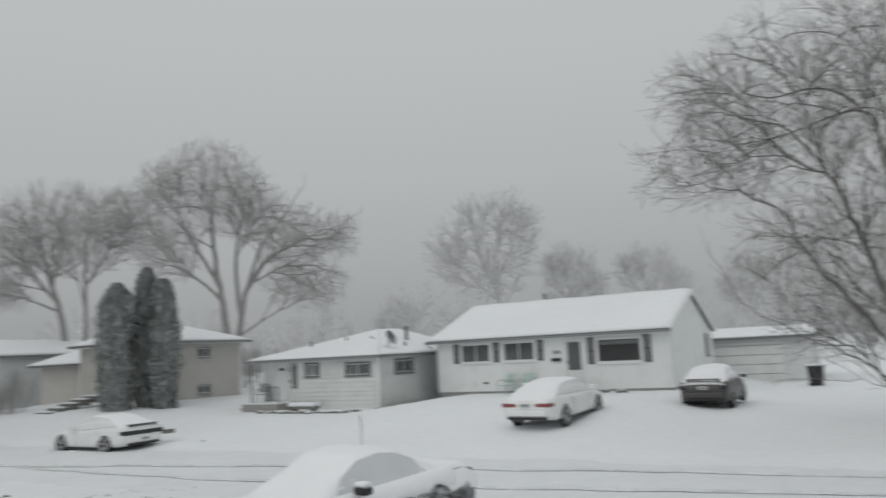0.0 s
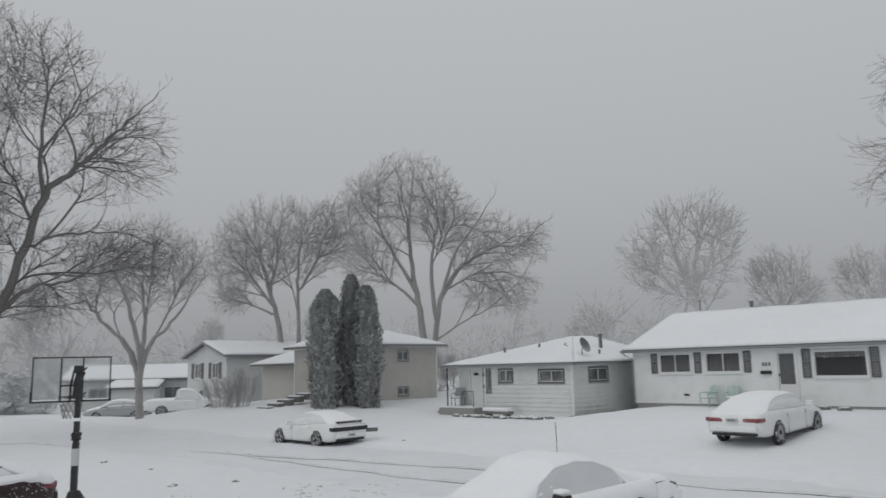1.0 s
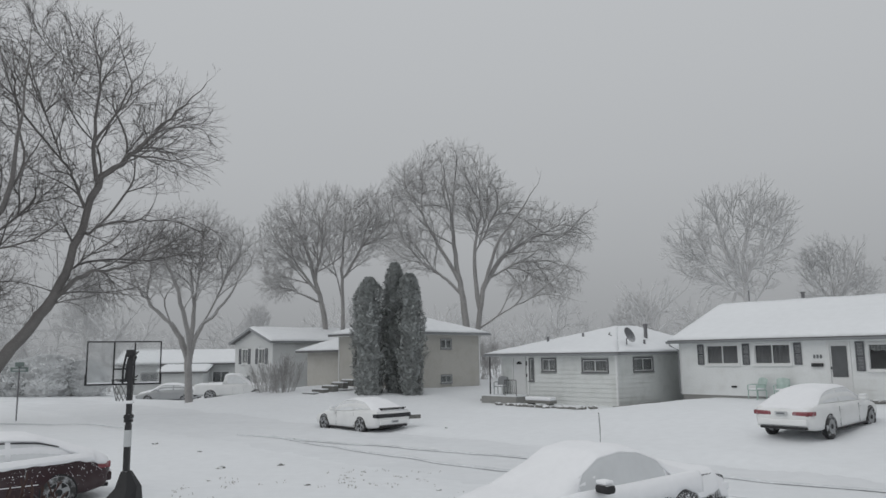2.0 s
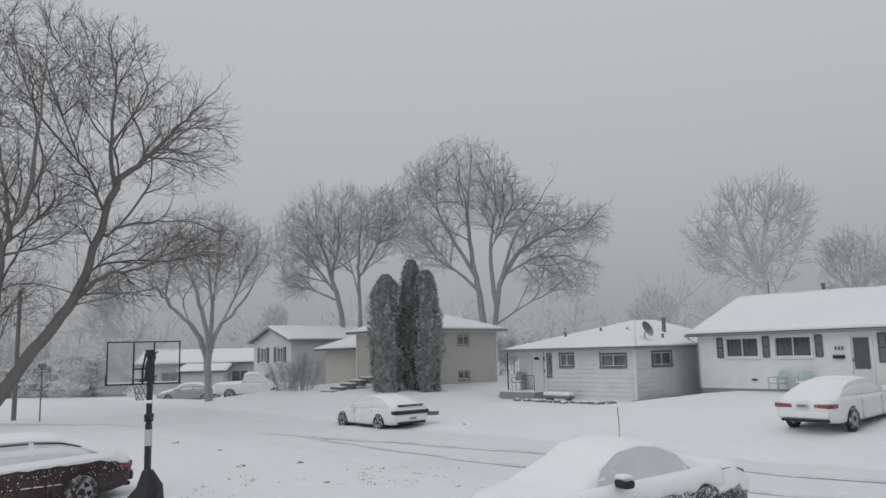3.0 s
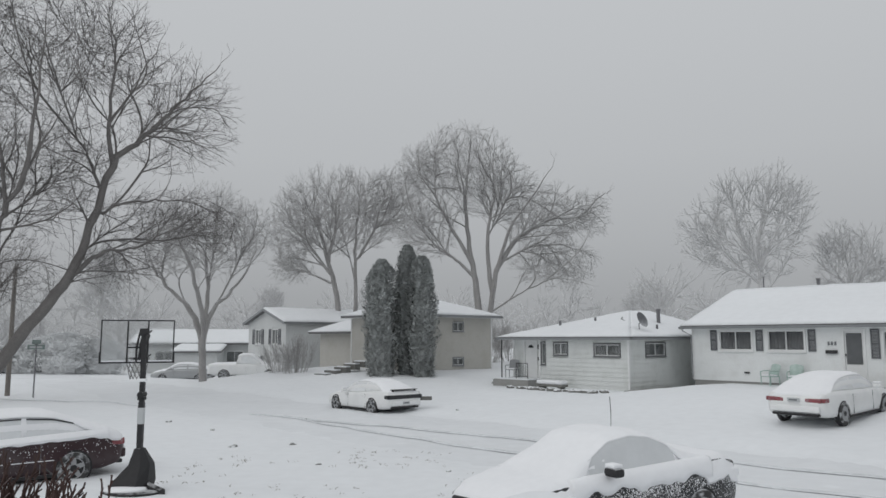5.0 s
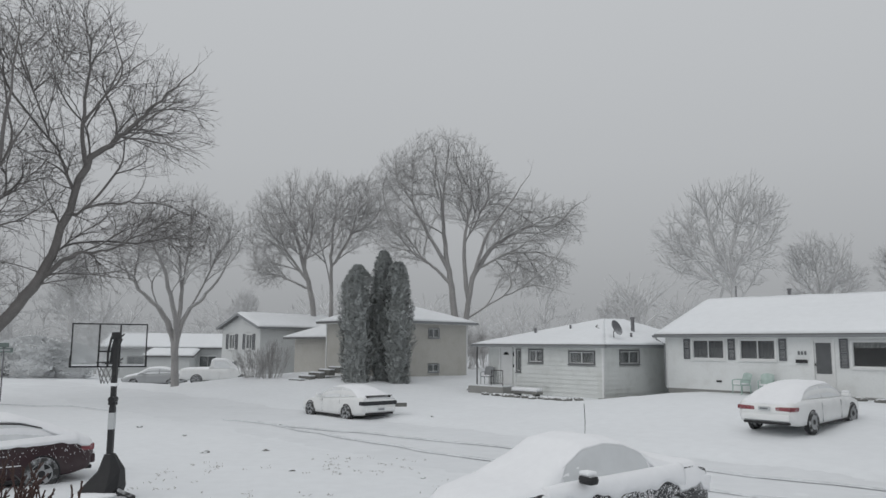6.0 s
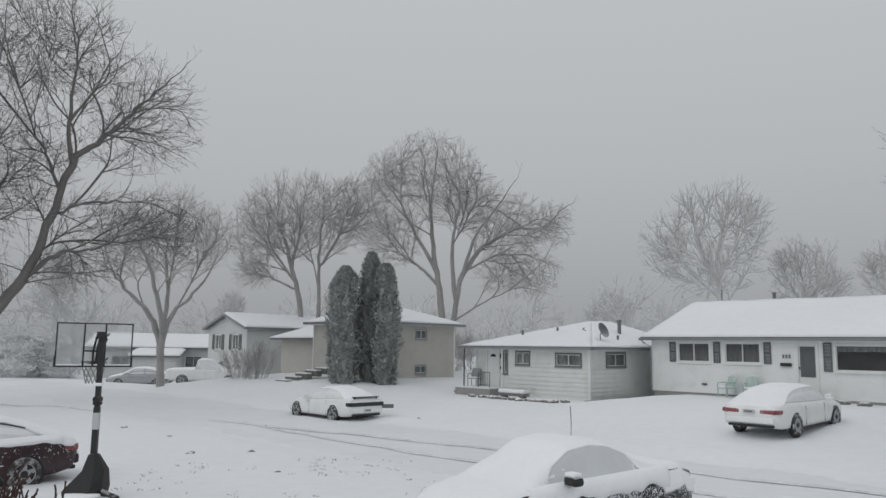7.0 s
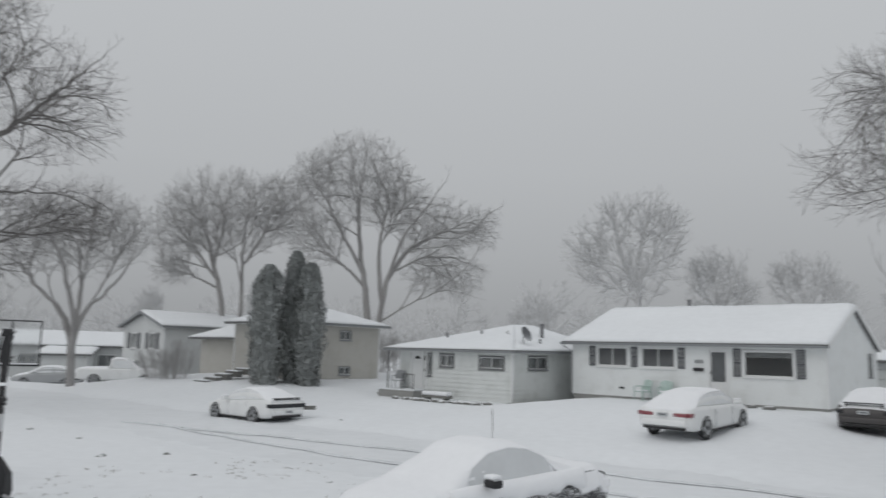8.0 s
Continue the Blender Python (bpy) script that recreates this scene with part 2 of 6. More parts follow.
def at(x, y, dz=0.0, rz=0.0):
    return pose(x, y, height(x, y) + dz, 0, 0, rz)


def spaced(lo, hi, near_lo, near_hi, step, grow):
    v, out = near_lo, []
    while v < near_hi:
        out.append(v)
        v += step
    s = step
    while v < hi:
        out.append(v)
        s *= grow
        v += s
    out.append(hi)
    v, s = near_lo, step
    while True:
        s *= grow
        v -= s
        if v <= lo:
            break
        out.insert(0, v)
    return [lo] + out


gx, gy = spaced(-900, 900, -24, 26, 0.3, 1.18), spaced(-300, 1500, 5, 44, 0.3, 1.18)
verts = [(x, y, height(x, y)) for y in gy for x in gx]
nx = len(gx)
faces = [(j * nx + i, j * nx + i + 1, (j + 1) * nx + i + 1, (j + 1) * nx + i) for j in range(len(gy) - 1) for i in range(nx - 1)]
gm = bpy.data.meshes.new("ground")
gm.from_pydata(verts, [], faces)
gm.materials.append(SNOW)
gm.polygons.foreach_set("use_smooth", [True] * len(gm.polygons))
tagged(new("ground", gm), "deep fresh snow over lawns, driveways and street", "ground", kind="structure")


def track(p, q, bend, width):
    """A wheel track pressed into the street's snow, with low banks on either side."""
    bm, rings = bmesh.new(), []
    p, q = Vector(p), Vector(q)
    side = Vector((-(q - p).y, (q - p).x)).normalized()
    n = max(10, int((q - p).length / 0.35))
    for i in range(n + 1):
        k = i / n
        c = p.lerp(q, k) + side * (bend * 4 * k * (1 - k) + 0.05 * noise.noise((k * n * 0.25, bend, 2)))
        w = width * (0.75 + 0.35 * noise.noise((k * n * 0.3, 7, bend))) * min(1, 12 * k + 0.05, 12 * (1 - k) + 0.05)
        ring = []
        for o, dz in ((-1.9, 0.0), (-1.2, 0.03), (-0.8, 0.006), (0.8, 0.006), (1.2, 0.03), (1.9, 0.0)):
            v = c + side * o * w / 2
            ring.append((v.x, v.y, height(v.x, v.y) + 0.02 + dz))
        rings.append(ring)
    loft(bm, rings, close=False)
    return bm


# ---- houses ----
def S(a, b, z=0.0, rz=0.0):
    """A pose in the street frame: x along the street, y away from it."""
    p = AX * a + BX * b
    return pose(p.x, p.y, z, 0, 0, TURN + rz)


def add_wall(house, m, siding, length, tall, openings, thick=0.16, board=0.2, gable=0.0, lap=0.022):
    """A wall in its own plane (x along, y inwards, z up) with holes, faced with lapped boards; gable: height of a triangle on top."""
    bm = bmesh.new()
    xs = sorted({0.0, length, *[v for o in openings for v in (o[0], o[1])]})
    zs = sorted({0.0, tall, *[v for o in openings for v in (o[2], o[3])]})
    for x0, x1 in zip(xs, xs[1:]):
        for z0, z1 in zip(zs, zs[1:]):
            if not any(o[0] <= x0 + 1e-6 and x1 <= o[1] + 1e-6 and o[2] <= z0 + 1e-6 and z1 <= o[3] + 1e-6 for o in openings):
                box(bm, x0, 0.03, z0, x1, thick, z1)
    bmesh.ops.remove_doubles(bm, verts=bm.verts, dist=1e-4)
    if gable > 0:
        v = [bm.verts.new(p) for p in ((0, 0.03, tall), (length, 0.03, tall), (length / 2, 0.03, tall + gable), (0, thick, tall), (length, thick, tall), (length / 2, thick, tall + gable))]
        for q in ((0, 1, 2), (5, 4, 3), (1, 0, 3, 4), (2, 1, 4, 5), (0, 2, 5, 3)):
            bm.faces.new([v[i] for i in q])
    wall = part("wall", bm, siding, house)
    wall.matrix_local = m
    z, top = 0.0, tall + gable
    while z < top - 0.02:
        z1 = min(z + board, top)
        lo, hi = 0.0, length
        if z1 > tall and gable > 0:
            k = (z1 - tall) / gable
            lo, hi = length / 2 * k, length - length / 2 * k
        cuts = [(lo, hi)]
        for o in openings:
            if o[2] < z1 - 0.01 and o[3] > z + 0.01:
                cuts = [c for s, e in cuts for c in ((s, min(e, o[0])), (max(s, o[1]), e)) if c[1] - c[0] > 0.01]
        for s, e in cuts:
            bm = bmesh.new()
            v = [bm.verts.new(p) for p in ((s, -lap, z), (e, -lap, z), (e, -0.002, z1), (s, -0.002, z1), (s, 0.027, z), (e, 0.027, z), (e, 0.027, z1), (s, 0.027, z1))]
            for q in ((0, 1, 2, 3), (5, 4, 7, 6), (4, 5, 1, 0), (3, 2, 6, 7), (4, 0, 3, 7), (1, 5, 6, 2)):
                bm.faces.new([v[i] for i in q])
            part("board", bm, siding, wall)
        z = z1
    return wall


def face_of(side, length, depth):
    """The pose of a wall's plane in its house."""
    return {"front": pose(0, 0, 0), "right": pose(length, 0, 0, 0, 0, 90), "back": pose(length, depth, 0, 0, 0, 180), "left": pose(0, depth, 0, 0, 0, -90)}[side]


def window(house, m, x0, x1, z0, z1, trim=TRIM, panes=2, width=0.07, blind=0.0, sill=True, drape=CURTAIN):
    """A window set into a wall's hole: frame, panes, sill, and a curtain behind."""
    w = width
    rows = [(x0 - w, -0.045, z0 - w, x0, 0.05, z1 + w), (x1, -0.045, z0 - w, x1 + w, 0.05, z1 + w), (x0, -0.043, z1, x1, 0.05, z1 + w), (x0, -0.043, z0 - w, x1, 0.05, z0)]
    ob = part("window", boxes(*rows), trim, house)
    ob.matrix_local = m
    inner = [(x0, 0.0, z0, x0 + 0.035, 0.06, z1), (x1 - 0.035, 0.0, z0, x1, 0.06, z1), (x0 + 0.035, 0.0, z0, x1 - 0.035, 0.06, z0 + 0.035), (x0 + 0.035, 0.0, z1 - 0.035, x1 - 0.035, 0.06, z1)]
    for k in range(1, panes):
        c = x0 + (x1 - x0) * k / panes
        inner.append((c - 0.022, 0.0, z0 + 0.035, c + 0.022, 0.06, z1 - 0.035))
    part("sash", boxes(*inner), TRIM, ob)
    for k in range(panes):
        s, e = x0 + (x1 - x0) * k / panes, x0 + (x1 - x0) * (k + 1) / panes
        pane = part("pane", boxes((s + 0.02, 0.028, z0 + 0.03, e - 0.02, 0.034, z1 - 0.03)), PANE, ob)
        pane.visible_shadow = False
    if sill:
        part("sill", boxes((x0 - w - 0.03, -0.085, z0 - w - 0.04, x1 + w + 0.03, -0.005, z0 - w), bevel=0.008), trim, ob)
    if blind > 0:
        bm, n = bmesh.new(), max(6, int((x1 - x0) / 0.06))
        loft(bm, [[(x0 + (x1 - x0) * i / n, 0.11 + 0.02 * math.sin(i * 1.9), z) for i in range(n + 1)] for z in (z1, z1 - (z1 - z0) * blind)], close=False)
        part("curtain", bm, drape, ob)
    return ob


def shutter(house, m, x0, x1, z0, z1):
    rows = [(x0, -0.06, z0, x0 + 0.05, -0.02, z1), (x1 - 0.05, -0.06, z0, x1, -0.02, z1), (x0 + 0.05, -0.06, z0, x1 - 0.05, -0.02, z0 + 0.07), (x0 + 0.05, -0.06, z1 - 0.07, x1 - 0.05, -0.02, z1), (x0 + 0.05, -0.06, (z0 + z1) / 2 - 0.03, x1 - 0.05, -0.02, (z0 + z1) / 2 + 0.03)]
    z = z0 + 0.09
    while z < z1 - 0.1:
        rows.append((x0 + 0.05, -0.05, z, x1 - 0.05, -0.022, z + 0.035))
        z += 0.06
    ob = part("shutter", boxes(*rows), SHUTTER, house, "dark grey louvred shutter")
    ob.matrix_local = m
    return ob


def drift(u, v, seed):
    return 0.035 * noise.noise((u * 0.9, v * 0.9, seed)) + 0.015 * noise.noise((u * 3, v * 3, seed + 5))


def roof_slab(house, quad, thick=0.16, seed=1.0, cover=0.11):
    """One slope: a shingled slab (eave left, eave right, ridge right, ridge left) under a layer of snow."""
    el, er, rr, rl = [Vector(p) for p in quad]
    up = (er - el).cross(rl - el).normalized()
    if up.z < 0:
        up = -up
    bm = bmesh.new()
    loft(bm, [[p - up * thick for p in (el, er, rr, rl)], [el, er, rr, rl]])
    slab = part("roof", bm, SHINGLE, house)
    nu, nv = max(6, int((er - el).length / 0.3)), max(5, int((rl - el).length / 0.3))
    bm, grid = bmesh.new(), []
    for j in range(nv + 1):
        row = []
        for i in range(nu + 1):
            u, v = i / nu, j / nv
            p = (el.lerp(er, u)).lerp(rl.lerp(rr, u), v)
            edge = min(1.0, 3.0 * u * nu / 3, 3.0 * (1 - u) * nu / 3, 1.5 * v * nv / 2 + 0.55)
            row.append(bm.verts.new(p + up * ((cover + drift(p.x, p.y, seed)) * max(0.25, edge) + 0.004)))
        grid.append(row)
    for j in range(nv):
        for i in range(nu):
            bm.faces.new((grid[j][i], grid[j][i + 1], grid[j + 1][i + 1], grid[j + 1][i]))
    rim = [grid[0][i] for i in range(nu + 1)] + [grid[j][nu] for j in range(1, nv + 1)] + [grid[nv][i] for i in range(nu - 1, -1, -1)] + [grid[j][0] for j in range(nv - 1, 0, -1)]
    low = [bm.verts.new(v.co - up * 0.0) for v in rim]
    for v, w in zip(rim, low):
        w.co = v.co - up * (up.dot(v.co - el) - 0.004)
    for k in range(len(rim)):
        bm.faces.new((rim[k], low[k], low[(k + 1) % len(rim)], rim[(k + 1) % len(rim)]))
    bmesh.ops.recalc_face_normals(bm, faces=bm.faces)
    part("roof_snow", bm, SNOW, slab, "smooth blanket of snow", smooth=True)
    return slab


def gutter(house, p, q, size=0.11):
    """A gutter along an eave, with its lip."""
    p, q = Vector(p), Vector(q)
    d = (q - p).normalized()
    o = d.cross(Vector((0, 0, 1)))
    bm = bmesh.new()
    prof = [(0, 0), (0, -size), (size * 0.7, -size), (size, -size * 0.4), (size, 0.0), (size * 0.85, 0.0), (size * 0.82, -size * 0.35), (size * 0.62, -size * 0.85), (0.012, -size * 0.85), (0.012, 0)]
    loft(bm, [[c + o * x + Vector((0, 0, z)) for x, z in prof] for c in (p, q)])
    return part("gutter", bm, GUTTER, house)


def shell(house, length, depth, tall, sides, siding, board=0.2, gables=0.0, lap=0.022):
    """Four walls with their openings, a floor and corner trim."""
    for side, openings in sides.items():
        run = length if side in ("front", "back") else depth
        g = gables if side in ("left", "right") else 0.0
        add_wall(house, face_of(side, length, depth), siding, run, tall, openings, board=board, gable=g, lap=lap)
    part("floor", boxes((0.17, 0.17, 0.05, length - 0.17, depth - 0.17, 0.2)), ROOM, house)
    for x, y in ((0, 0), (length, 0), (0, depth), (length, depth)):
        part("corner_trim", boxes((x - 0.045, y - 0.045, 0.0, x + 0.045, y + 0.045, tall - 0.01)), TRIM, house)


def foundation(house, length, depth, drop, mat=CONCRETE):
    return part("foundation", boxes((0.02, 0.02, -drop, length - 0.02, depth - 0.02, 0.0)), mat, house)


# the long white ranch house
RA, RB, RZ, RL, RD, RT = -19.8, 34.36, 0.78, 12.0, 10.2, 2.62
ranch = thing("ranch_house", S(RA, RB, RZ), "long white ranch house with dark shutters and snowy gable roof", "house")
rw = [(1.42, 3.0, 1.48, 2.36), (3.8, 5.42, 1.48, 2.36), (8.65, 10.68, 1.24, 2.3)]
rdoor = (7.1, 7.86, 0.3, 2.32)
shell(ranch, RL, RD, RT, {"front": rw + [rdoor], "right": [(8.3, 9.0, 1.25, 2.3)], "back": [], "left": [(3.0, 3.9, 1.3, 2.2)]}, SIDING_WHITE, 0.2, 1.85, lap=0.012)
foundation(ranch, RL, RD, 0.9)
# drapes added behind the paired panes to bring them to mid grey
for (x0, x1, z0, z1), n in zip(rw, (2, 2, 1)):
    window(ranch, pose(0, 0, 0), x0, x1, z0, z1, panes=n, blind=0.98 if n == 2 else 0.25, drape=DRAPE if n == 2 else CURTAIN)
for x0, x1, z0, z1 in ((0.95, 1.28, 1.44, 2.42), (3.22, 3.56, 1.44, 2.42), (5.6, 5.93, 1.44, 2.42), (8.15, 8.5, 1.18, 2.42), (10.82, 11.17, 1.18, 2.42)):
    shutter(ranch, pose(0, 0, 0), x0, x1, z0, z1)
window(ranch, face_of("right", RL, RD), 8.3, 9.0, 1.25, 2.3, trim=FRAME_DARK, panes=1)
window(ranch, face_of("left", RL, RD), 3.0, 3.9, 1.3, 2.2, panes=1)
ov, ridge = 0.42, 4.6
roof_slab(ranch, ((-0.45, -ov, RT + 0.02), (RL + 0.18, -ov, RT + 0.02), (RL + 0.18, RD / 2, ridge), (-0.45, RD / 2, ridge)), seed=2)
roof_slab(ranch, ((RL + 0.18, RD + ov, RT + 0.02), (-0.45, RD + ov, RT + 0.02), (-0.45, RD / 2, ridge), (RL + 0.18, RD / 2, ridge)), seed=7)
gutter(ranch, (-0.5, -ov, RT - 0.02), (RL + 0.2, -ov, RT - 0.02))
part("soffit", boxes((-0.4, -ov + 0.01, RT - 0.13, RL + 0.16, 0.05, RT - 0.1)), TRIM, ranch)
for x in (-0.48, RL + 0.18):
    bm = bmesh.new()
    for y0, y1 in ((-ov, RD / 2), (RD + ov, RD / 2)):
        loft(bm, [[(x + dx, y0, RT + 0.02 + dz) for dx, dz in ((0, 0.0), (0.03, 0.0), (0.03, -0.2), (0, -0.2))], [(x + dx, y1, ridge + dz) for dx, dz in ((0, 0.0), (0.03, 0.0), (0.03, -0.2), (0, -0.2))]])
    part("rake_board", bm, TRIM, ranch)
bm = bmesh.new()
tube(bm, [(-0.32, -ov - 0.05, RT - 0.1), (-0.3, -ov - 0.05, RT - 0.22), (-0.06, -0.08, RT - 0.45), (-0.06, -0.08, 0.1)], 0.04, 6)
part("downpipe", bm, GUTTER, ranch)
x0, x1, z0, z1 = rdoor
door = part("door", boxes((x0, 0.02, z0, x1, 0.07, z1), bevel=0.006), TRIM, ranch, "white door with a tall dark storm glass")
part("door_frame", boxes((x0 - 0.09, -0.04, z0, x0 - 0.003, 0.06, z1 + 0.09), (x1 + 0.003, -0.04, z0, x1 + 0.09, 0.06, z1 + 0.09), (x0 - 0.003, -0.039, z1 + 0.003, x1 + 0.003, 0.06, z1 + 0.09)), TRIM, door)
part("storm_glass", boxes((x0 + 0.07, -0.002, z0 + 0.62, x1 - 0.07, 0.019, z1 - 0.08)), STORM, door)
part("door_handle", boxes((x0 + 0.02, -0.05, z0 + 0.95, x0 + 0.05, 0.02, z0 + 1.06), bevel=0.006), BLACK, door)
part("mailbox", boxes((6.34, -0.13, 1.36, 6.82, -0.023, 1.51), bevel=0.02), BLACK, ranch, "black wall mailbox")
for k in range(3):
    part("number_bar", boxes((6.42 + 0.14 * k, -0.04, 1.72, 6.5 + 0.14 * k, -0.023, 1.88)), DARK_BAR, ranch)
part("step", boxes((6.7, -1.1, -0.6, 8.4, -0.03, 0.12), bevel=0.02), CONCRETE, ranch)
part("vent_cap", boxes((2.6, -0.06, 0.38, 2.85, -0.02, 0.46)), BLACK, ranch)
for x, y, r, h in ((1.15, 5.5, 0.035, 0.75), (4.0, 5.5, 0.09, 0.42)):
    bm = bmesh.new()
    tube(bm, [(x, y, ridge - 0.2), (x, y, ridge + h)], r, 8)
    if r > 0.05:
        tube(bm, [(x, y, ridge + h), (x, y, ridge + h + 0.06)], [r * 1.5, r * 1.4], 8)
    part("vent_pipe", bm, METAL, ranch)

# the small hip-roofed house beside it
HA, HB, HZ, HL, HD, HT = -28.9, 30.55, 0.28, 7.9, 10.6, 2.6
small = thing("bungalow", S(HA, HB, HZ), "small pale bungalow with lapped siding and snowy hip roof", "house")
sw = [(5.83, 7.46, 1.6, 2.3), (3.24, 4.26, 1.62, 2.36)]
PORCH, REC = 2.35, 0.5
add_wall(small, pose(PORCH, 0, 0), SIDING_GREY, HL - PORCH, HT, [(x0 - PORCH, x1 - PORCH, z0, z1) for x0, x1, z0, z1 in sw] + [(0.06, 0.4, 1.16, 2.34)], board=0.22, lap=0.03)
add_wall(small, pose(0, REC, 0), SIDING_GREY, PORCH, HT, [(0.85, 1.65, 0.35, 2.35)], board=0.22, lap=0.03)
add_wall(small, pose(PORCH, REC, 0, 0, 0, -90), SIDING_GREY, REC, HT, [], board=0.22, lap=0.03)
for side, run, op in (("right", HD, [(1.35, 3.2, 1.6, 2.36)]), ("back", HL, [])):
    add_wall(small, face_of(side, HL, HD), SIDING_GREY, run, HT, op, board=0.22, lap=0.03)
add_wall(small, pose(0, HD, 0, 0, 0, -90), SIDING_GREY, HD - REC, HT, [], board=0.22, lap=0.03)
part("floor", boxes((PORCH + 0.2, 0.2, 0.05, HL - 0.2, HD - 0.2, 0.2), (0.2, REC + 0.2, 0.05, PORCH + 0.19, HD - 0.2, 0.2)), ROOM, small)
foundation(small, HL, HD, 0.6)
for x, y in ((HL, 0), (PORCH, 0), (HL, HD), (0, REC)):
    part("corner_trim", boxes((x - 0.05, y - 0.05, 0.0, x + 0.05, y + 0.05, HT - 0.02)), TRIM, small)
for x0, x1, z0, z1 in sw:
    window(small, pose(0, 0, 0), x0 + 0.08, x1 - 0.08, z0 + 0.08, z1 - 0.08, trim=FRAME_DARK, width=0.055, panes=2, blind=0.96)
window(small, pose(PORCH, 0, 0), 0.11, 0.35, 1.2, 2.3, trim=FRAME_DARK, width=0.06, panes=1)
window(small, face_of("right", HL, HD), 1.43, 3.12, 1.68, 2.28, trim=FRAME_DARK, width=0.055, panes=2, blind=0.96)
rr, ho = 4.0, 0.45
A, B, C_, D_ = (-ho, -ho, HT), (HL + ho, -ho, HT), (HL + ho, HD + ho, HT), (-ho, HD + ho, HT)
P1, P2 = (4.6, 5.0, rr), (4.9, 6.4, rr)
roof_slab(small, (A, B, P1, P1), seed=3, cover=0.08)
roof_slab(small, (B, C_, P2, P1), seed=4, cover=0.08)
roof_slab(small, (C_, D_, P2, P2), seed=5, cover=0.08)
roof_slab(small, (D_, A, P1, P2), seed=6, cover=0.08)


def roof_at(x, y):
    """The height of the bungalow's roof deck."""
    return HT + (rr - HT) * min(1.0, (y + ho) / (P1[1] + ho), (x + ho) / (P1[0] + ho), (HL + ho - x) / (HL + ho - P2[0]))



gutter(small, (-ho, -ho, HT - 0.04), (HL + ho, -ho, HT - 0.04), 0.1)
gutter(small, (HL + ho, -ho, HT - 0.04), (HL + ho, HD + ho, HT - 0.04), 0.1)
part("soffit", boxes((-ho + 0.02, -ho + 0.02, HT - 0.15, HL + ho - 0.02, HD + ho - 0.02, HT - 0.125)), TRIM, small)
d2 = part("door", boxes((0.85, REC, 0.35, 1.65, REC + 0.05, 2.35), bevel=0.006), TRIM, small, "white front door with a fanlight")
bm = bmesh.new()
vs = [bm.verts.new((1.25 + 0.2 * math.cos(k * math.pi / 8), REC - 0.005, 2.02 + 0.16 * math.sin(k * math.pi / 8))) for k in range(9)]
bm.faces.new(vs)
bmesh.ops.solidify(bm, geom=bm.faces[:], thickness=0.01)
part("fanlight", bm, CAR_GLASS, d2)
part("door_frame", boxes((0.75, REC - 0.05, 0.35, 0.847, REC + 0.06, 2.44), (1.653, REC - 0.05, 0.35, 1.75, REC + 0.06, 2.44), (0.847, REC - 0.049, 2.353, 1.653, REC + 0.06, 2.44)), TRIM, d2)
part("mailbox", boxes((1.85, REC - 0.14, 1.35, 2.13, REC - 0.024, 1.52), bevel=0.015), BLACK, small)
part("wall_lantern", boxes((1.85, REC - 0.16, 1.95, 1.97, REC - 0.024, 2.2), bevel=0.03), BLACK, small)
part("porch_slab", boxes((-0.25, -0.95, -0.3, PORCH - 0.06, REC - 0.03, 0.34), bevel=0.02), CONCRETE, small)
part("porch_snow", boxes((-0.22, -0.92, 0.345, PORCH - 0.08, REC - 0.04, 0.41), bevel=0.025), SNOW, small)
part("step", boxes((-1.0, -0.3, -0.4, -0.26, 1.0, 0.12), bevel=0.02), CONCRETE, small)
bm = bmesh.new()
for x in (1.4, 2.2):
    tube(bm, [(x, -0.85, 0.4), (x, -0.85, 1.22)], 0.018, 6)
tube(bm, [(1.4, -0.85, 1.22), (2.2, -0.85, 1.22)], 0.018, 6)
tube(bm, [(1.4, -0.85, 0.55), (2.2, -0.85, 0.55)], 0.012, 6)
for k in range(1, 6):
    tube(bm, [(1.4 + 0.133 * k, -0.85, 0.55), (1.4 + 0.133 * k, -0.85, 1.22)], 0.008, 5)
part("railing", bm, BLACK, small, "black iron porch railing")
bm = bmesh.new()
tube(bm, [(-0.1, -0.4, 0.4), (-0.1, -0.4, HT - 0.13)], 0.035, 6)
part("porch_post", bm, BLACK, small)
for x, y, r, h, nm in ((6.6, 4.7, 0.1, 0.62, "chimney_pipe"), (2.35, 1.7, 0.07, 0.28, "vent_pipe"), (4.05, 2.6, 0.06, 0.22, "vent_pipe"), (7.45, 3.2, 0.06, 0.2, "vent_pipe")):
    zr = roof_at(x, y) + 0.06
    bm = bmesh.new()
    tube(bm, [(x, y, zr - 0.1), (x, y, zr + h)], r, 10)
    if r > 0.09:
        tube(bm, [(x, y, zr + h), (x, y, zr + h + 0.1)], [r * 1.35, r * 1.3], 10)
    part(nm, bm, METAL, small)
# bare streak of shingles where snow has slid
zs = [roof_at(5.5, y) + 0.085 for y in (2.5, 3.3)]
bm = bmesh.new()
tube(bm, [(5.95, 2.5, zs[0]), (5.55, 2.85, (zs[0] + zs[1]) / 2), (5.3, 3.3, zs[1])], [0.05, 0.045, 0.03], 6)
part("bare_streak", bm, SHINGLE, small)
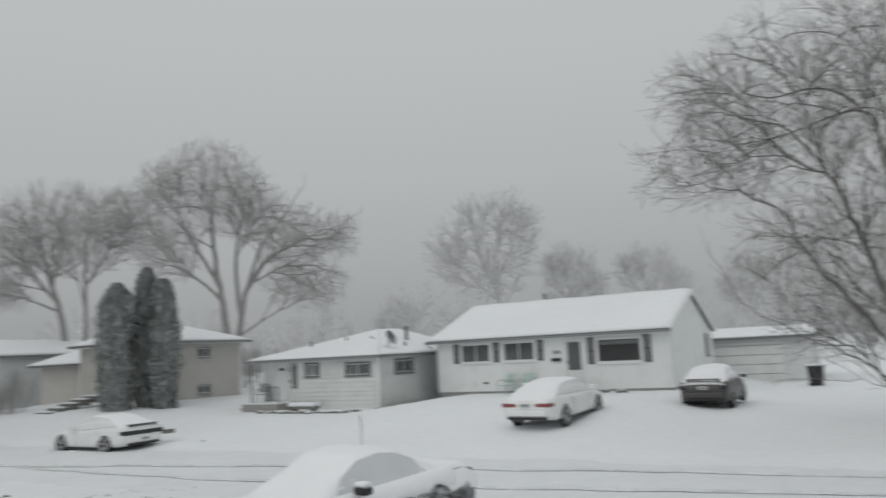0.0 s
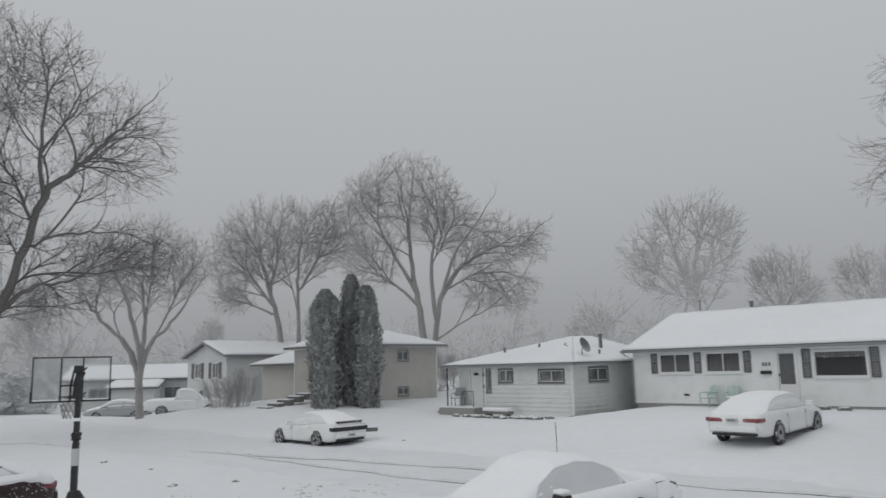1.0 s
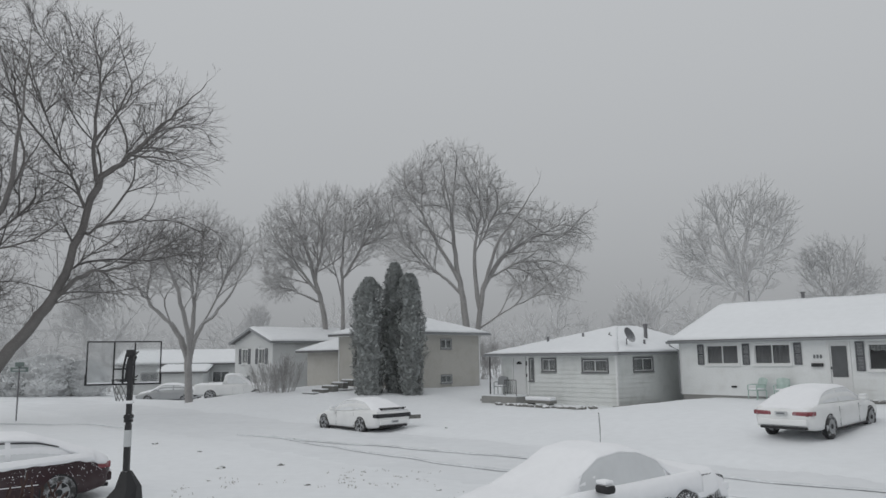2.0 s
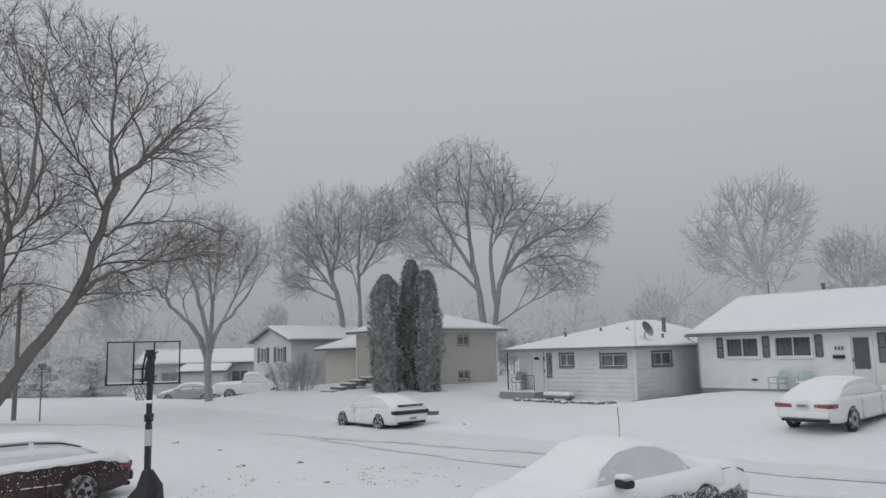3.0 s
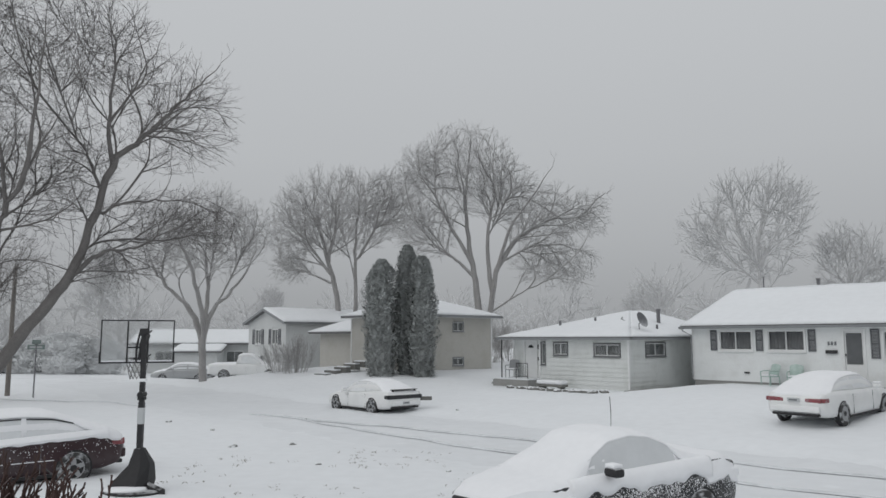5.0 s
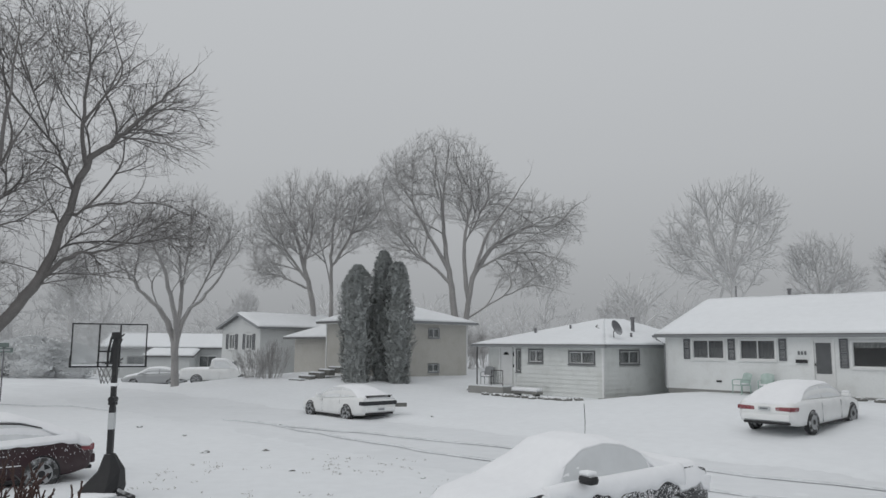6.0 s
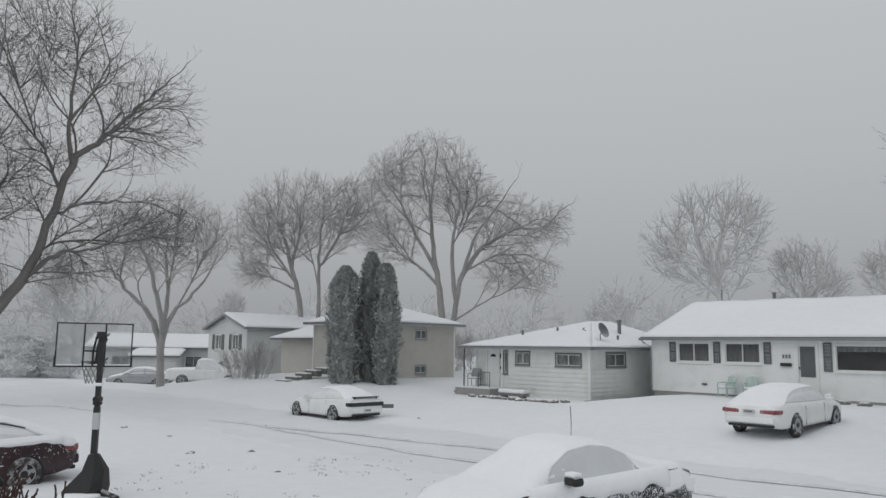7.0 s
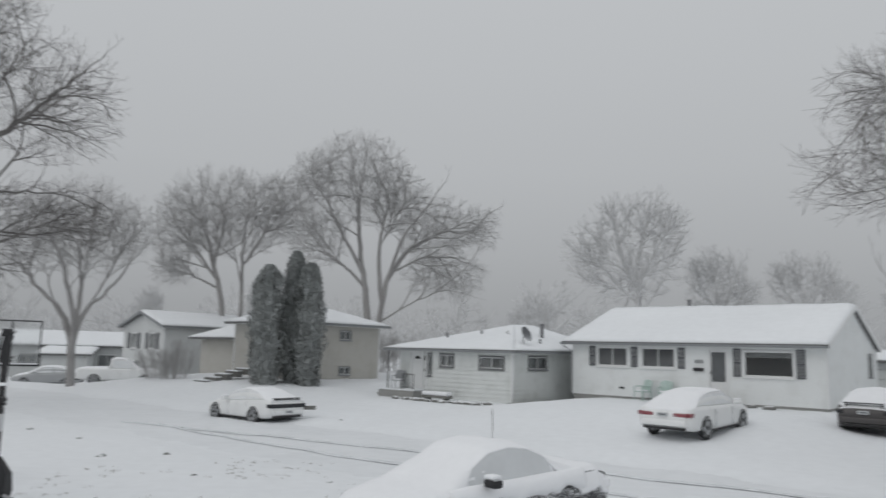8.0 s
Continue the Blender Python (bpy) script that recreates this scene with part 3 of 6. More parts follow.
# dish on the roof's near slope
dx, dy = 7.6, 1.4
dz = roof_at(dx, dy) + 0.03
bm = bmesh.new()
tube(bm, [(dx, dy, dz), (dx - 0.02, dy, dz + 0.3), (dx + 0.16, dy - 0.04, dz + 0.45)], 0.025, 6)
dish = part("dish_mast", bm, METAL, small)
bm = bmesh.new()
rings = []
for k in range(5):
    rad, sag = 0.36 * k / 4 + 0.005, 0.09 * (k / 4) ** 2
    rings.append([(rad * math.cos(t * math.tau / 20), rad * 1.12 * math.sin(t * math.tau / 20), sag) for t in range(20)])
loft(bm, rings, caps=False)
bmesh.ops.solidify(bm, geom=bm.faces[:], thickness=0.012)
bmesh.ops.transform(bm, matrix=pose(dx + 0.12, dy - 0.02, dz + 0.48, 64, 0, 88), verts=bm.verts)
part("dish_bowl", bm, SHUTTER, dish, "grey satellite dish")


# ---- the houses further off ----
# split-level tan house behind the arborvitae
TA, TB, TZ, TL, TD, TT = -41.8, 29.0, 0.35, 5.8, 7.4, 3.95
tan = thing("split_level_house", S(TA, TB, TZ), "tan split-level house with small stacked windows and snowy roof", "house")
tops = [(3.9, 4.8, 2.95, 3.5), (3.9, 4.8, 0.75, 1.2)]
shell(tan, TL, TD, TT, {"front": [], "right": tops, "back": [], "left": []}, STUCCO_TAN, 0.26)
foundation(tan, TL, TD, 0.8, BRICK_TAN)
# frames lightened for haze; blinds added to lift the dark panes
for o in tops:
    window(tan, face_of("right", TL, TD), *o, trim=GUTTER, width=0.05, panes=2, blind=0.96)
part("base_course", boxes((TL + 0.003, -0.03, -0.3, TL + 0.05, TD, 0.42)), BRICK_TAN, tan)
o, top = 0.55, 5.12
A, B, C_, D_ = (-o, -o, TT), (TL + o, -o, TT), (TL + o, TD + o, TT), (-o, TD + o, TT)
P1, P2 = (TL / 2, 2.6, top), (TL / 2, 4.3, top)
roof_slab(tan, (A, B, P1, P1), seed=11)
roof_slab(tan, (B, C_, P2, P1), seed=12)
roof_slab(tan, (C_, D_, P2, P2), seed=13)
roof_slab(tan, (D_, A, P1, P2), seed=14)
gutter(tan, (TL + o, -o, TT - 0.03), (TL + o, TD + o, TT - 0.03))
part("soffit", boxes((-o + 0.03, -o + 0.03, TT - 0.16, TL + o - 0.03, TD + o - 0.03, TT - 0.14)), TRIM, tan)
wing = part("wing_wall", boxes((-6.4, 1.6, -0.3, -0.05, 7.0, 2.9)), STUCCO_TAN, tan)
part("wing_door", boxes((-2.2, 1.55, 0.15, -1.3, 1.597, 2.15), bevel=0.01), TRIM, wing)
roof_slab(tan, ((-7.0, 0.9, 2.95), (-0.03, 0.9, 2.95), (-0.03, 4.2, 4.25), (-3.6, 4.2, 4.25)), seed=15)

# steps up to its door
for k in range(5):
    p = AX * (-38.1 + 0.1 * k) + BX * (24.2 + 0.62 * k)
    st = thing("stone_step", pose(p.x, p.y, height(p.x, p.y) - 0.02 + 0.13 * k, 0, 0, TURN), "dark stone garden step edged with snow", "step", "garden steps")
    part("tread", boxes((-0.6, 0, -0.25, 0.6, 0.4, 0.08), bevel=0.02), STONE, st)
    part("tread_snow", boxes((-0.57, 0.06, 0.084, 0.57, 0.4, 0.14), bevel=0.02), SNOW, st)

# two-storey house with a gable towards the street
WA, WB, WZ, WL, WD, WT = -57.0, 29.3, -0.3, 6.0, 9.5, 4.5
white = thing("gabled_house", S(WA, WB, WZ), "pale two-storey house with shuttered gable windows and snowy roof", "house")
gw = [(1.2, 2.1, 2.7, 3.8), (3.9, 4.8, 2.7, 3.8), (1.2, 2.1, 0.7, 1.7)]
add_wall(white, pose(0, 0, 0), SIDING_PALE, WL, WT, gw, gable=0.92, board=0.25)
for side, run in (("right", WD), ("left", WD), ("back", WL)):
    add_wall(white, face_of(side, WL, WD), SIDING_PALE, run, WT, [(3.2, 4.2, 2.7, 3.7)] if side == "right" else [], board=0.25)
# blinds added in these far windows to lighten them
window(white, face_of("right", WL, WD), 3.2, 4.2, 2.7, 3.7, panes=1, blind=0.96)
for o_ in gw:
    window(white, pose(0, 0, 0), *o_, panes=2, blind=0.96)
    shutter(white, pose(0, 0, 0), o_[0] - 0.48, o_[0] - 0.09, o_[2] - 0.05, o_[3] + 0.05)
    shutter(white, pose(0, 0, 0), o_[1] + 0.09, o_[1] + 0.48, o_[2] - 0.05, o_[3] + 0.05)
part("floor", boxes((0.2, 0.2, 0.05, WL - 0.2, WD - 0.2, 0.2), (0.2, 0.2, 2.2, WL - 0.2, WD - 0.2, 2.3)), ROOM, white)
foundation(white, WL, WD, 0.8)
roof_slab(white, ((-0.4, WD + 0.3, WT - 0.12), (-0.4, -0.4, WT - 0.12), (WL / 2, -0.4, WT + 1.0), (WL / 2, WD + 0.3, WT + 1.0)), seed=21)
roof_slab(white, ((WL + 0.4, -0.4, WT - 0.12), (WL + 0.4, WD + 0.3, WT - 0.12), (WL / 2, WD + 0.3, WT + 1.0), (WL / 2, -0.4, WT + 1.0)), seed=22)
gutter(white, (WL + 0.4, -0.4, WT - 0.16), (WL + 0.4, WD + 0.3, WT - 0.16))
bm = bmesh.new()
for x0 in (-0.4, WL + 0.4):
    loft(bm, [[(x0, -0.43 + dy, WT - 0.12 + dz) for dy, dz in ((0, 0), (0.025, 0), (0.025, -0.2), (0, -0.2))], [(WL / 2, -0.43 + dy, WT + 1.0 + dz) for dy, dz in ((0, 0), (0.025, 0), (0.025, -0.2), (0, -0.2))]])
part("rake_board", bm, GUTTER, white)

# long low house at the far end
low = thing("low_house", pose(-28.2, 71, -0.6, 0, 0, 8), "long low house with a snowy roof, dim in the snowfall", "house")
shell(low, 13.5, 8, 3.0, {"front": [(2, 3.6, 1.2, 2.2), (8.5, 10.0, 1.2, 2.2)], "right": [], "back": [], "left": []}, SIDING_PALE, 0.3)
# blinds added here too, against panes that are too dark
for o_ in ((2, 3.6, 1.2, 2.2), (8.5, 10.0, 1.2, 2.2)):
    window(low, pose(0, 0, 0), *o_, panes=2, blind=0.96)
for y0, y1, s_ in ((-0.5, 4, 31), (8.5, 4, 32)):
    q = ((-0.4, y0, 3.0), (13.9, y0, 3.0), (13.9, y1, 4.25), (-0.4, y1, 4.25))
    roof_slab(low, q if y0 < y1 else (q[1], q[0], q[3], q[2]), seed=s_)
ell = part("garage_wing", boxes((4.6, -4.2, -0.3, 8.2, -0.03, 2.3)), SIDING_PALE, low)
roof_slab(low, ((4.2, -4.5, 2.3), (8.6, -4.5, 2.3), (8.6, -0.05, 2.9), (4.2, -0.05, 2.9)), seed=33)

# garage behind the ranch house's drive
gar = thing("garage", S(-10.6, 47.0, 0.15), "pale detached garage with a wide door and snowy roof", "garage")
shell(gar, 7.6, 7.0, 2.7, {"front": [(1.2, 6.2, 0.0, 2.2)], "right": [], "back": [], "left": []}, SIDING_PALE, 0.25)
gd = part("garage_door", boxes(*[(1.2, 0.06, 0.02 + 0.545 * k, 6.2, 0.1, 0.54 + 0.545 * k) for k in range(4)], bevel=0.012), SIDING_GREY, gar)
roof_slab(gar, ((-0.35, -0.4, 2.7), (7.95, -0.4, 2.7), (7.95, 3.5, 3.2), (-0.35, 3.5, 3.2)), seed=41)
roof_slab(gar, ((7.95, 7.4, 2.7), (-0.35, 7.4, 2.7), (-0.35, 3.5, 3.2), (7.95, 3.5, 3.2)), seed=42)


# ---- cars ----
BODY = {
    "sedan": [(-2.40, .50, .84, .70), (-2.32, .34, .97, .83), (-1.95, .25, 1.05, .90), (-1.0, .21, 1.02, .925), (0.0, .2, .98, .93), (0.95, .2, .95, .925), (1.55, .22, .89, .90), (2.05, .25, .78, .85), (2.3, .3, .68, .74), (2.4, .42, .56, .6)],
    "coupe": [(-2.40, .52, .9, .76), (-2.34, .36, 1.02, .86), (-1.95, .27, 1.06, .91), (-1.0, .22, 1.0, .925), (0.0, .2, .92, .92), (0.95, .2, .9, .92), (1.55, .22, .84, .9), (2.05, .25, .72, .84), (2.3, .3, .62, .72), (2.4, .4, .52, .56)],
    "pickup": [(-2.40, .6, 1.0, .86), (-2.36, .42, 1.08, .9), (-1.9, .36, 1.1, .92), (-0.9, .32, 1.1, .93), (0.0, .32, 1.1, .93), (0.95, .32, 1.08, .93), (1.6, .33, 1.04, .9), (2.1, .35, .98, .87), (2.34, .4, .9, .8), (2.4, .5, .8, .7)],
}
CABIN = {
    "sedan": [(-2.0, 1.04, .72), (-1.55, 1.22, .69), (-1.0, 1.4, .66), (-0.45, 1.455, .65), (0.1, 1.455, .65), (0.4, 1.41, .66), (0.85, 1.18, .69), (1.25, .955, .74)],
    "coupe": [(-2.05, 1.06, .72), (-1.65, 1.22, .69), (-1.2, 1.37, .65), (-0.65, 1.45, .63), (-0.1, 1.43, .63), (0.25, 1.35, .65), (0.7, 1.13, .69), (1.1, .93, .74)],
    "buried": [(-1.55, 1.02, .74), (-1.15, 1.12, .71), (-0.78, 1.3, .68), (-0.45, 1.41, .66), (-0.05, 1.45, .66), (0.38, 1.4, .66), (0.78, 1.19, .69), (1.25, .96, .74)],
    "pickup": [(-0.62, 1.1, .78), (-0.56, 1.42, .72), (-0.5, 1.68, .68), (-0.3, 1.74, .66), (0.2, 1.74, .66), (0.45, 1.66, .67), (0.75, 1.36, .72), (1.05, 1.09, .78)],
}


def between(table, x, col):
    for p, q in zip(table, table[1:]):
        if p[0] <= x <= q[0]:
            return p[col] + (q[col] - p[col]) * (x - p[0]) / (q[0] - p[0])
    return table[0][col] if x < table[0][0] else table[-1][col]


def wheel(car, x, y, r, side, spokes, rim=RIM):
    """A wheel on one side of a car: hub, tyre with rounded shoulders, rim with spokes."""
    bm = bmesh.new()
    tube(bm, [(x, y - side * 0.16, r), (x, y + side * 0.02, r)], 0.07, 10)
    hub = part("wheel", bm, BLACK, car)
    bm = bmesh.new()
    prof = [(0.64, -0.10), (0.9, -0.115), (0.98, -0.08), (1.0, 0.0), (0.98, 0.08), (0.9, 0.115), (0.64, 0.10)]
    loft(bm, [[(x + r * k * math.cos(t * math.tau / 24), y + w * side - side * 0.09, r + r * k * math.sin(t * math.tau / 24)) for k, w in prof] for t in range(25)], caps=False)
    part("tyre", bm, TYRE, hub, smooth=True)
    bm = bmesh.new()
    loft(bm, [[(x + r * k * math.cos(t * math.tau / 24), y + side * (0.0 + w), r + r * k * math.sin(t * math.tau / 24)) for k, w in ((0.68, -0.02), (0.68, 0.012), (0.6, 0.005), (0.58, -0.06))] for t in range(25)], caps=False)
    for k in range(spokes):
        a = k * math.tau / spokes + 0.3
        ca, sa = math.cos(a), math.sin(a)
        pts = []
        for rad, wid in ((0.1, 0.055), (0.6, 0.04)):
            for s in (-1, 1):
                pts.append((x + r * rad * ca - s * wid * sa, r + r * rad * sa + s * wid * ca))
        a0, a1, b0, b1 = pts
        loft(bm, [[(p[0], y + side * 0.0, p[1]) for p in (a0, a1, b1, b0)], [(p[0], y - side * 0.03, p[1]) for p in (a0, a1, b1, b0)]])
    tube(bm, [(x, y - side * 0.03, r), (x, y + side * 0.008, r)], 0.075, 12)
    part("rim", bm, rim, hub)
    return hub


def car(name, m, label, style, paint, size, snow=0.1, glass_mat=FROST_GLASS, spokes=7, spoiler=False, tail=True, category="car", wheelbase=(-1.36, 1.42), wr=0.325, side_snow=0, cabin_mat=None, side_glass=None, drape=0.05, moulding=False):
    """A parked car with snow on it; size: length, width, height. x is forwards, y to its left."""
    kx, ky, kz = size[0] / 4.8, size[1] / 1.86, size[2] / (1.47 if style != "pickup" else 1.75)
    body = [(x * kx, a * kz, b * kz, w * ky) for x, a, b, w in BODY[style]]
    cab = [(x * kx, z * kz, w * ky) for x, z, w in CABIN["buried" if side_snow > 3000 else style]]
    ob = thing(name, m, label, category)
    bm, rings = bmesh.new(), []
    for i in range(41):
        x = body[0][0] + (body[-1][0] - body[0][0]) * i / 40
        zl, zb, w = (between(body, x, c) for c in (1, 2, 3))
        half = [(0.78 * w, zl), (0.955 * w, zl + 0.05), (0.985 * w, zl + 0.16), (w, (zl + zb) / 2), (0.985 * w, zb - 0.12), (0.95 * w, zb - 0.03), (0.86 * w, zb), (0.4 * w, zb + 0.02)]
        rings.append([(x, y, z) for y, z in half] + [(x, -y, z) for y, z in half[::-1]])
    loft(bm, rings)
    part("body", bm, paint, ob, smooth=True)
    bm, rings = bmesh.new(), []
    x0, x1 = cab[0][0], cab[-1][0]
    def belt(x):
        return between(body, x, 2), 0.87 * between(body, x, 3)
    for i in range(33):
        x = x0 + (x1 - x0) * i / 32
        z, wt = between(cab, x, 1), between(cab, x, 2)
        zb, wb = belt(x)
        z = max(z, zb + 0.005)
        half = [(wb, zb - 0.04), (wb + (wt - wb) * 0.55, zb + (z - zb) * 0.55), (wt, zb + (z - zb) * 0.9), (wt * 0.88, z - 0.004), (wt * 0.45, z + 0.012)]
        rings.append([(x, y, q) for y, q in half] + [(x, -y, q) for y, q in half[::-1]])
    loft(bm, rings)
    part("cabin", bm, cabin_mat or paint, ob, smooth=True)
    # side windows, split at the pillar
    span = x1 - x0
    cuts = {"sedan": (0.18, 0.46, 0.49, 0.84), "coupe": (0.24, 0.42, 0.45, 0.86), "pickup": (0.14, 0.14, 0.17, 0.84)}[style]
    if side_snow > 3000:
        cuts = (0.2, 0.2, 0.22, 0.86)
    for s in (-1, 1):
        for f0, f1 in (cuts[:2], cuts[2:]):
            if f1 - f0 < 0.02:
                continue
            bm, lo, hi = bmesh.new(), [], []
            for i in range(9):
                x = x0 + span * (f0 + (f1 - f0) * i / 8)
                z, wt = between(cab, x, 1), between(cab, x, 2)
                zb, wb = belt(x)
                zt = zb + (z - zb) * (0.84 if side_snow < 3000 else 0.96)
                for row, q in ((lo, min(zb + 0.03, zt - 0.005)), (hi, zt)):
                    k = (q - zb + 0.04) / max(z - zb, 0.05) / 0.98
                    row.append((x, s * (wb + (wt - wb) * min(1, k) + 0.012), q))
            loft(bm, [lo, hi], close=False)
            part("side_window", bm, side_glass or glass_mat, ob)
            if moulding:
                bm = bmesh.new()
                tube(bm, [(px, py + s * 0.004, pz + 0.012) for px, py, pz in hi], 0.014, 5)
                part("drip_rail", bm, BLACK, ob)
    # windscreen and rear window
    for nm, f0, f1 in (("rear_window", 0.05, 0.3), ("windscreen", 0.97, 0.77)) if style != "pickup" else (("rear_window", 0.03, 0.08), ("windscreen", 0.97, 0.8)):
        bm, rows = bmesh.new(), []
        for f in (f0, f1):
            x = x0 + span * f
            z, wt = between(cab, x, 1), between(cab, x, 2)
            rows.append([(x, wt * k, z + 0.018 - 0.02 * abs(k) ** 3) for k in (-0.86, -0.4, 0, 0.4, 0.86)])
        loft(bm, rows, close=False)
        part(nm, bm, glass_mat, ob)
    rear, front, w = body[0][0], body[-1][0], body[4][3]
    for fx in wheelbase:
        for s in (-1, 1):
            bm = bmesh.new()
            yy = s * (between(body, fx * kx, 3) + 0.001)
            tube(bm, [(fx * kx, yy - s * 0.12, wr), (fx * kx, yy, wr)], wr * 1.1, 24)
            part("wheel_arch", bm, BLACK_PLASTIC, ob)
            wheel(ob, fx * kx, yy + s * 0.012, wr, s, spokes)
    for s in (-1, 1):
        bm = bmesh.new()
        if style == "coupe":
            box(bm, rear - 0.02, s * 0.0, 0.72 * kz, rear + 0.14, s * 0.82 * ky, 0.9 * kz, bevel=0.03)
            box(bm, rear + 0.03, s * 0.74 * ky, 0.73 * kz, rear + 0.26, s * 0.885 * ky, 0.89 * kz, bevel=0.03)
        else:
            lo, hi = (0.3, 0.76) if tail else (0.6, 0.72)
            box(bm, rear - 0.004, s * lo * ky, 0.73 * kz, rear + 0.14, s * hi * ky, 0.87 * kz, bevel=0.03)
            box(bm, rear + 0.05, s * (hi - 0.06) * ky, 0.74 * kz, rear + 0.3, s * 0.868 * ky, 0.87 * kz, bevel=0.03)
        part("tail_lamp", bm, TAIL if tail else SNOW_CAR if side_snow > 3000 else CAR_GLASS, ob)
        part("head_lamp", boxes((front - 0.44, s * 0.42 * ky, 0.55 * kz, front - 0.12, s * 0.68 * ky, 0.66 * kz), bevel=0.03), LAMP_CLEAR, ob)
        mx = x0 + span * (0.83 if side_snow < 3000 else 0.78)
        if side_snow > 3000 and s < 0:
            continue
        mir = part("mirror", boxes((mx - 0.1, s * (w - 0.02), belt(mx)[0] + 0.02, mx + 0.08, s * (w + 0.23), belt(mx)[0] + 0.15), bevel=0.06), BLACK_PLASTIC if side_snow > 3000 and s > 0 else SNOW_CAR if side_snow > 3000 else paint, ob)
        part("mirror_snow", boxes((mx - 0.09, s * (w + 0.0), belt(mx)[0] + 0.145, mx + 0.07, s * (w + 0.19), belt(mx)[0] + 0.2), bevel=0.024), SNOW_CAR, mir)
        for fx in (0.42, 0.86):
            hx = x0 + span * fx * 0.92
            part("door_seam", boxes((hx, s * (w - 0.02), 0.3 * kz, hx + 0.007, s * (w - 0.002), 0.9 * kz)), GUTTER, ob)
            part("door_handle", boxes((hx + 0.08, s * (w - 0.03), 0.79 * kz, hx + 0.24, s * (w + 0.02), 0.82 * kz), bevel=0.008), paint, ob)
        part("sill_trim", boxes((-1.0 * kx, s * (w - 0.06), 0.2 * kz, 1.05 * kx, s * (w - 0.012), 0.27 * kz)), BLACK_PLASTIC, ob)
    part("rear_valance", boxes((rear + 0.0, -0.68 * ky, 0.32 * kz, rear + 0.14, 0.68 * ky, 0.41 * kz), bevel=0.03), BLACK_PLASTIC, ob)
    part("bumper", boxes((rear - 0.05, -0.72 * ky, 0.44 * kz, rear + 0.2, 0.72 * ky, 0.64 * kz), bevel=0.05), paint, ob)
    plate_z = 0.75 if style != "coupe" else 0.5
    pl = part("number_plate", boxes((rear - 0.065, -0.17, plate_z * kz, rear - 0.02, 0.17, (plate_z + 0.12) * kz), bevel=0.006), PLATE, ob)
    part("plate_bar", boxes((rear - 0.07, -0.12, (plate_z + 0.035) * kz, rear - 0.066, 0.12, (plate_z + 0.085) * kz)), DARK_BAR, pl)
    if moulding:
        for s in (-1, 1):
            part("side_moulding", boxes((-1.02 * kx, s * (w - 0.03), 0.5 * kz, 1.05 * kx, s * (w + 0.02), 0.54 * kz), bevel=0.008), paint, ob)
            part("moulding_snow", boxes((-0.98 * kx, s * (w - 0.005), 0.542 * kz, 1.0 * kx, s * (w + 0.022), 0.558 * kz), bevel=0.004), SNOW_CAR, ob)
        part("bumper_snow", boxes((rear - 0.045, -0.7 * ky, 0.642 * kz, rear + 0.1, 0.7 * ky, 0.668 * kz), bevel=0.01), SNOW_CAR, ob)
    if spoiler:
        sp = boxes((rear + 0.02, -0.62 * ky, 1.1 * kz, rear + 0.22, 0.62 * ky, 1.135 * kz), (rear + 0.08, -0.58 * ky, 0.95 * kz, rear + 0.18, -0.53 * ky, 1.11 * kz), (rear + 0.08, 0.53 * ky, 0.95 * kz, rear + 0.18, 0.58 * ky, 1.11 * kz), bevel=0.012)
        part("spoiler", sp, BLACK_PLASTIC, ob, "dark rear spoiler")
    # snow lying on bonnet, glass, roof and boot
    bm, rings, n = bmesh.new(), [], 56
    seed = sum(m.translation) * 3.7
    for i in range(n + 1):
        x = rear + 0.06 + (front - rear - 0.14) * i / n
        zb, wb = between(body, x, 2), (0.93 if drape < 0.1 else 1.045) * between(body, x, 3)
        z, wd, hang = zb + 0.015, wb, drape
        if x0 < x < x1:
            zc = max(between(cab, x, 1), zb)
            k = min(1.0, (zc - zb) / 0.25)
            z, wd = max(z, zc + 0.01), wb + (between(cab, x, 2) * 1.02 - wb) * k
            hang = drape + (min(drape, 0.02) - drape) * k
        end = min(1.0, (i + 0.4) / 4, (n - i + 0.4) / 4)
        ragged = hang * (1 + 0.45 * noise.noise((x * 3.1, seed, 1.0)) + 0.3 * noise.noise((x * 9.0, seed, 4.0)))
        ring, m_ = [], 16
        across = [math.copysign(1 - (1 - abs(j / (m_ / 2) - 1)) ** 2, j - m_ / 2) for j in range(m_ + 1)]
        fall = 4 if drape < 0.1 else 18
        for u in across:
            t = snow * end * (1 - abs(u) ** 5) * (0.95 + 0.5 * noise.noise((x * 1.3, u * 1.4, seed)) + 0.18 * noise.noise((x * 6, u * 5, seed)))
            ring.append((x, u * wd, z - ragged * abs(u) ** fall + max(t, 0.004)))
        for u in across[::-1]:
            ring.append((x, u * wd * 0.98, z - ragged * abs(u) ** fall - 0.03))
        rings.append(ring)
    loft(bm, rings)
    part("snow_cover", bm, SNOW_CAR, ob, "soft layer of fresh snow", smooth=True)
    if drape > 0.1:
        # snow lying along the shoulders under the windows and hanging down the flanks
        for s in (-1, 1):
            bm, rings = bmesh.new(), []
            for i in range(61):
                x = x0 - 0.05 + (span + 0.1) * i / 60
                zb, wb = between(body, x, 2), between(body, x, 3)
                drop = drape * (0.72 + 0.45 * noise.noise((x * 2.1, s, seed)) + 0.22 * noise.noise((x * 5.3, s, seed + 3)))
                prof = ((0.8, 0.03), (0.9, 0.05), (0.98, 0.03), (1.03, -0.04), (1.045, -0.5 * drop), (1.03, -drop), (0.97, -drop), (0.9, -0.02), (0.8, -0.02))
                rings.append([(x, s * wb * ky_, zb + dz) for ky_, dz in prof])
            loft(bm, rings)
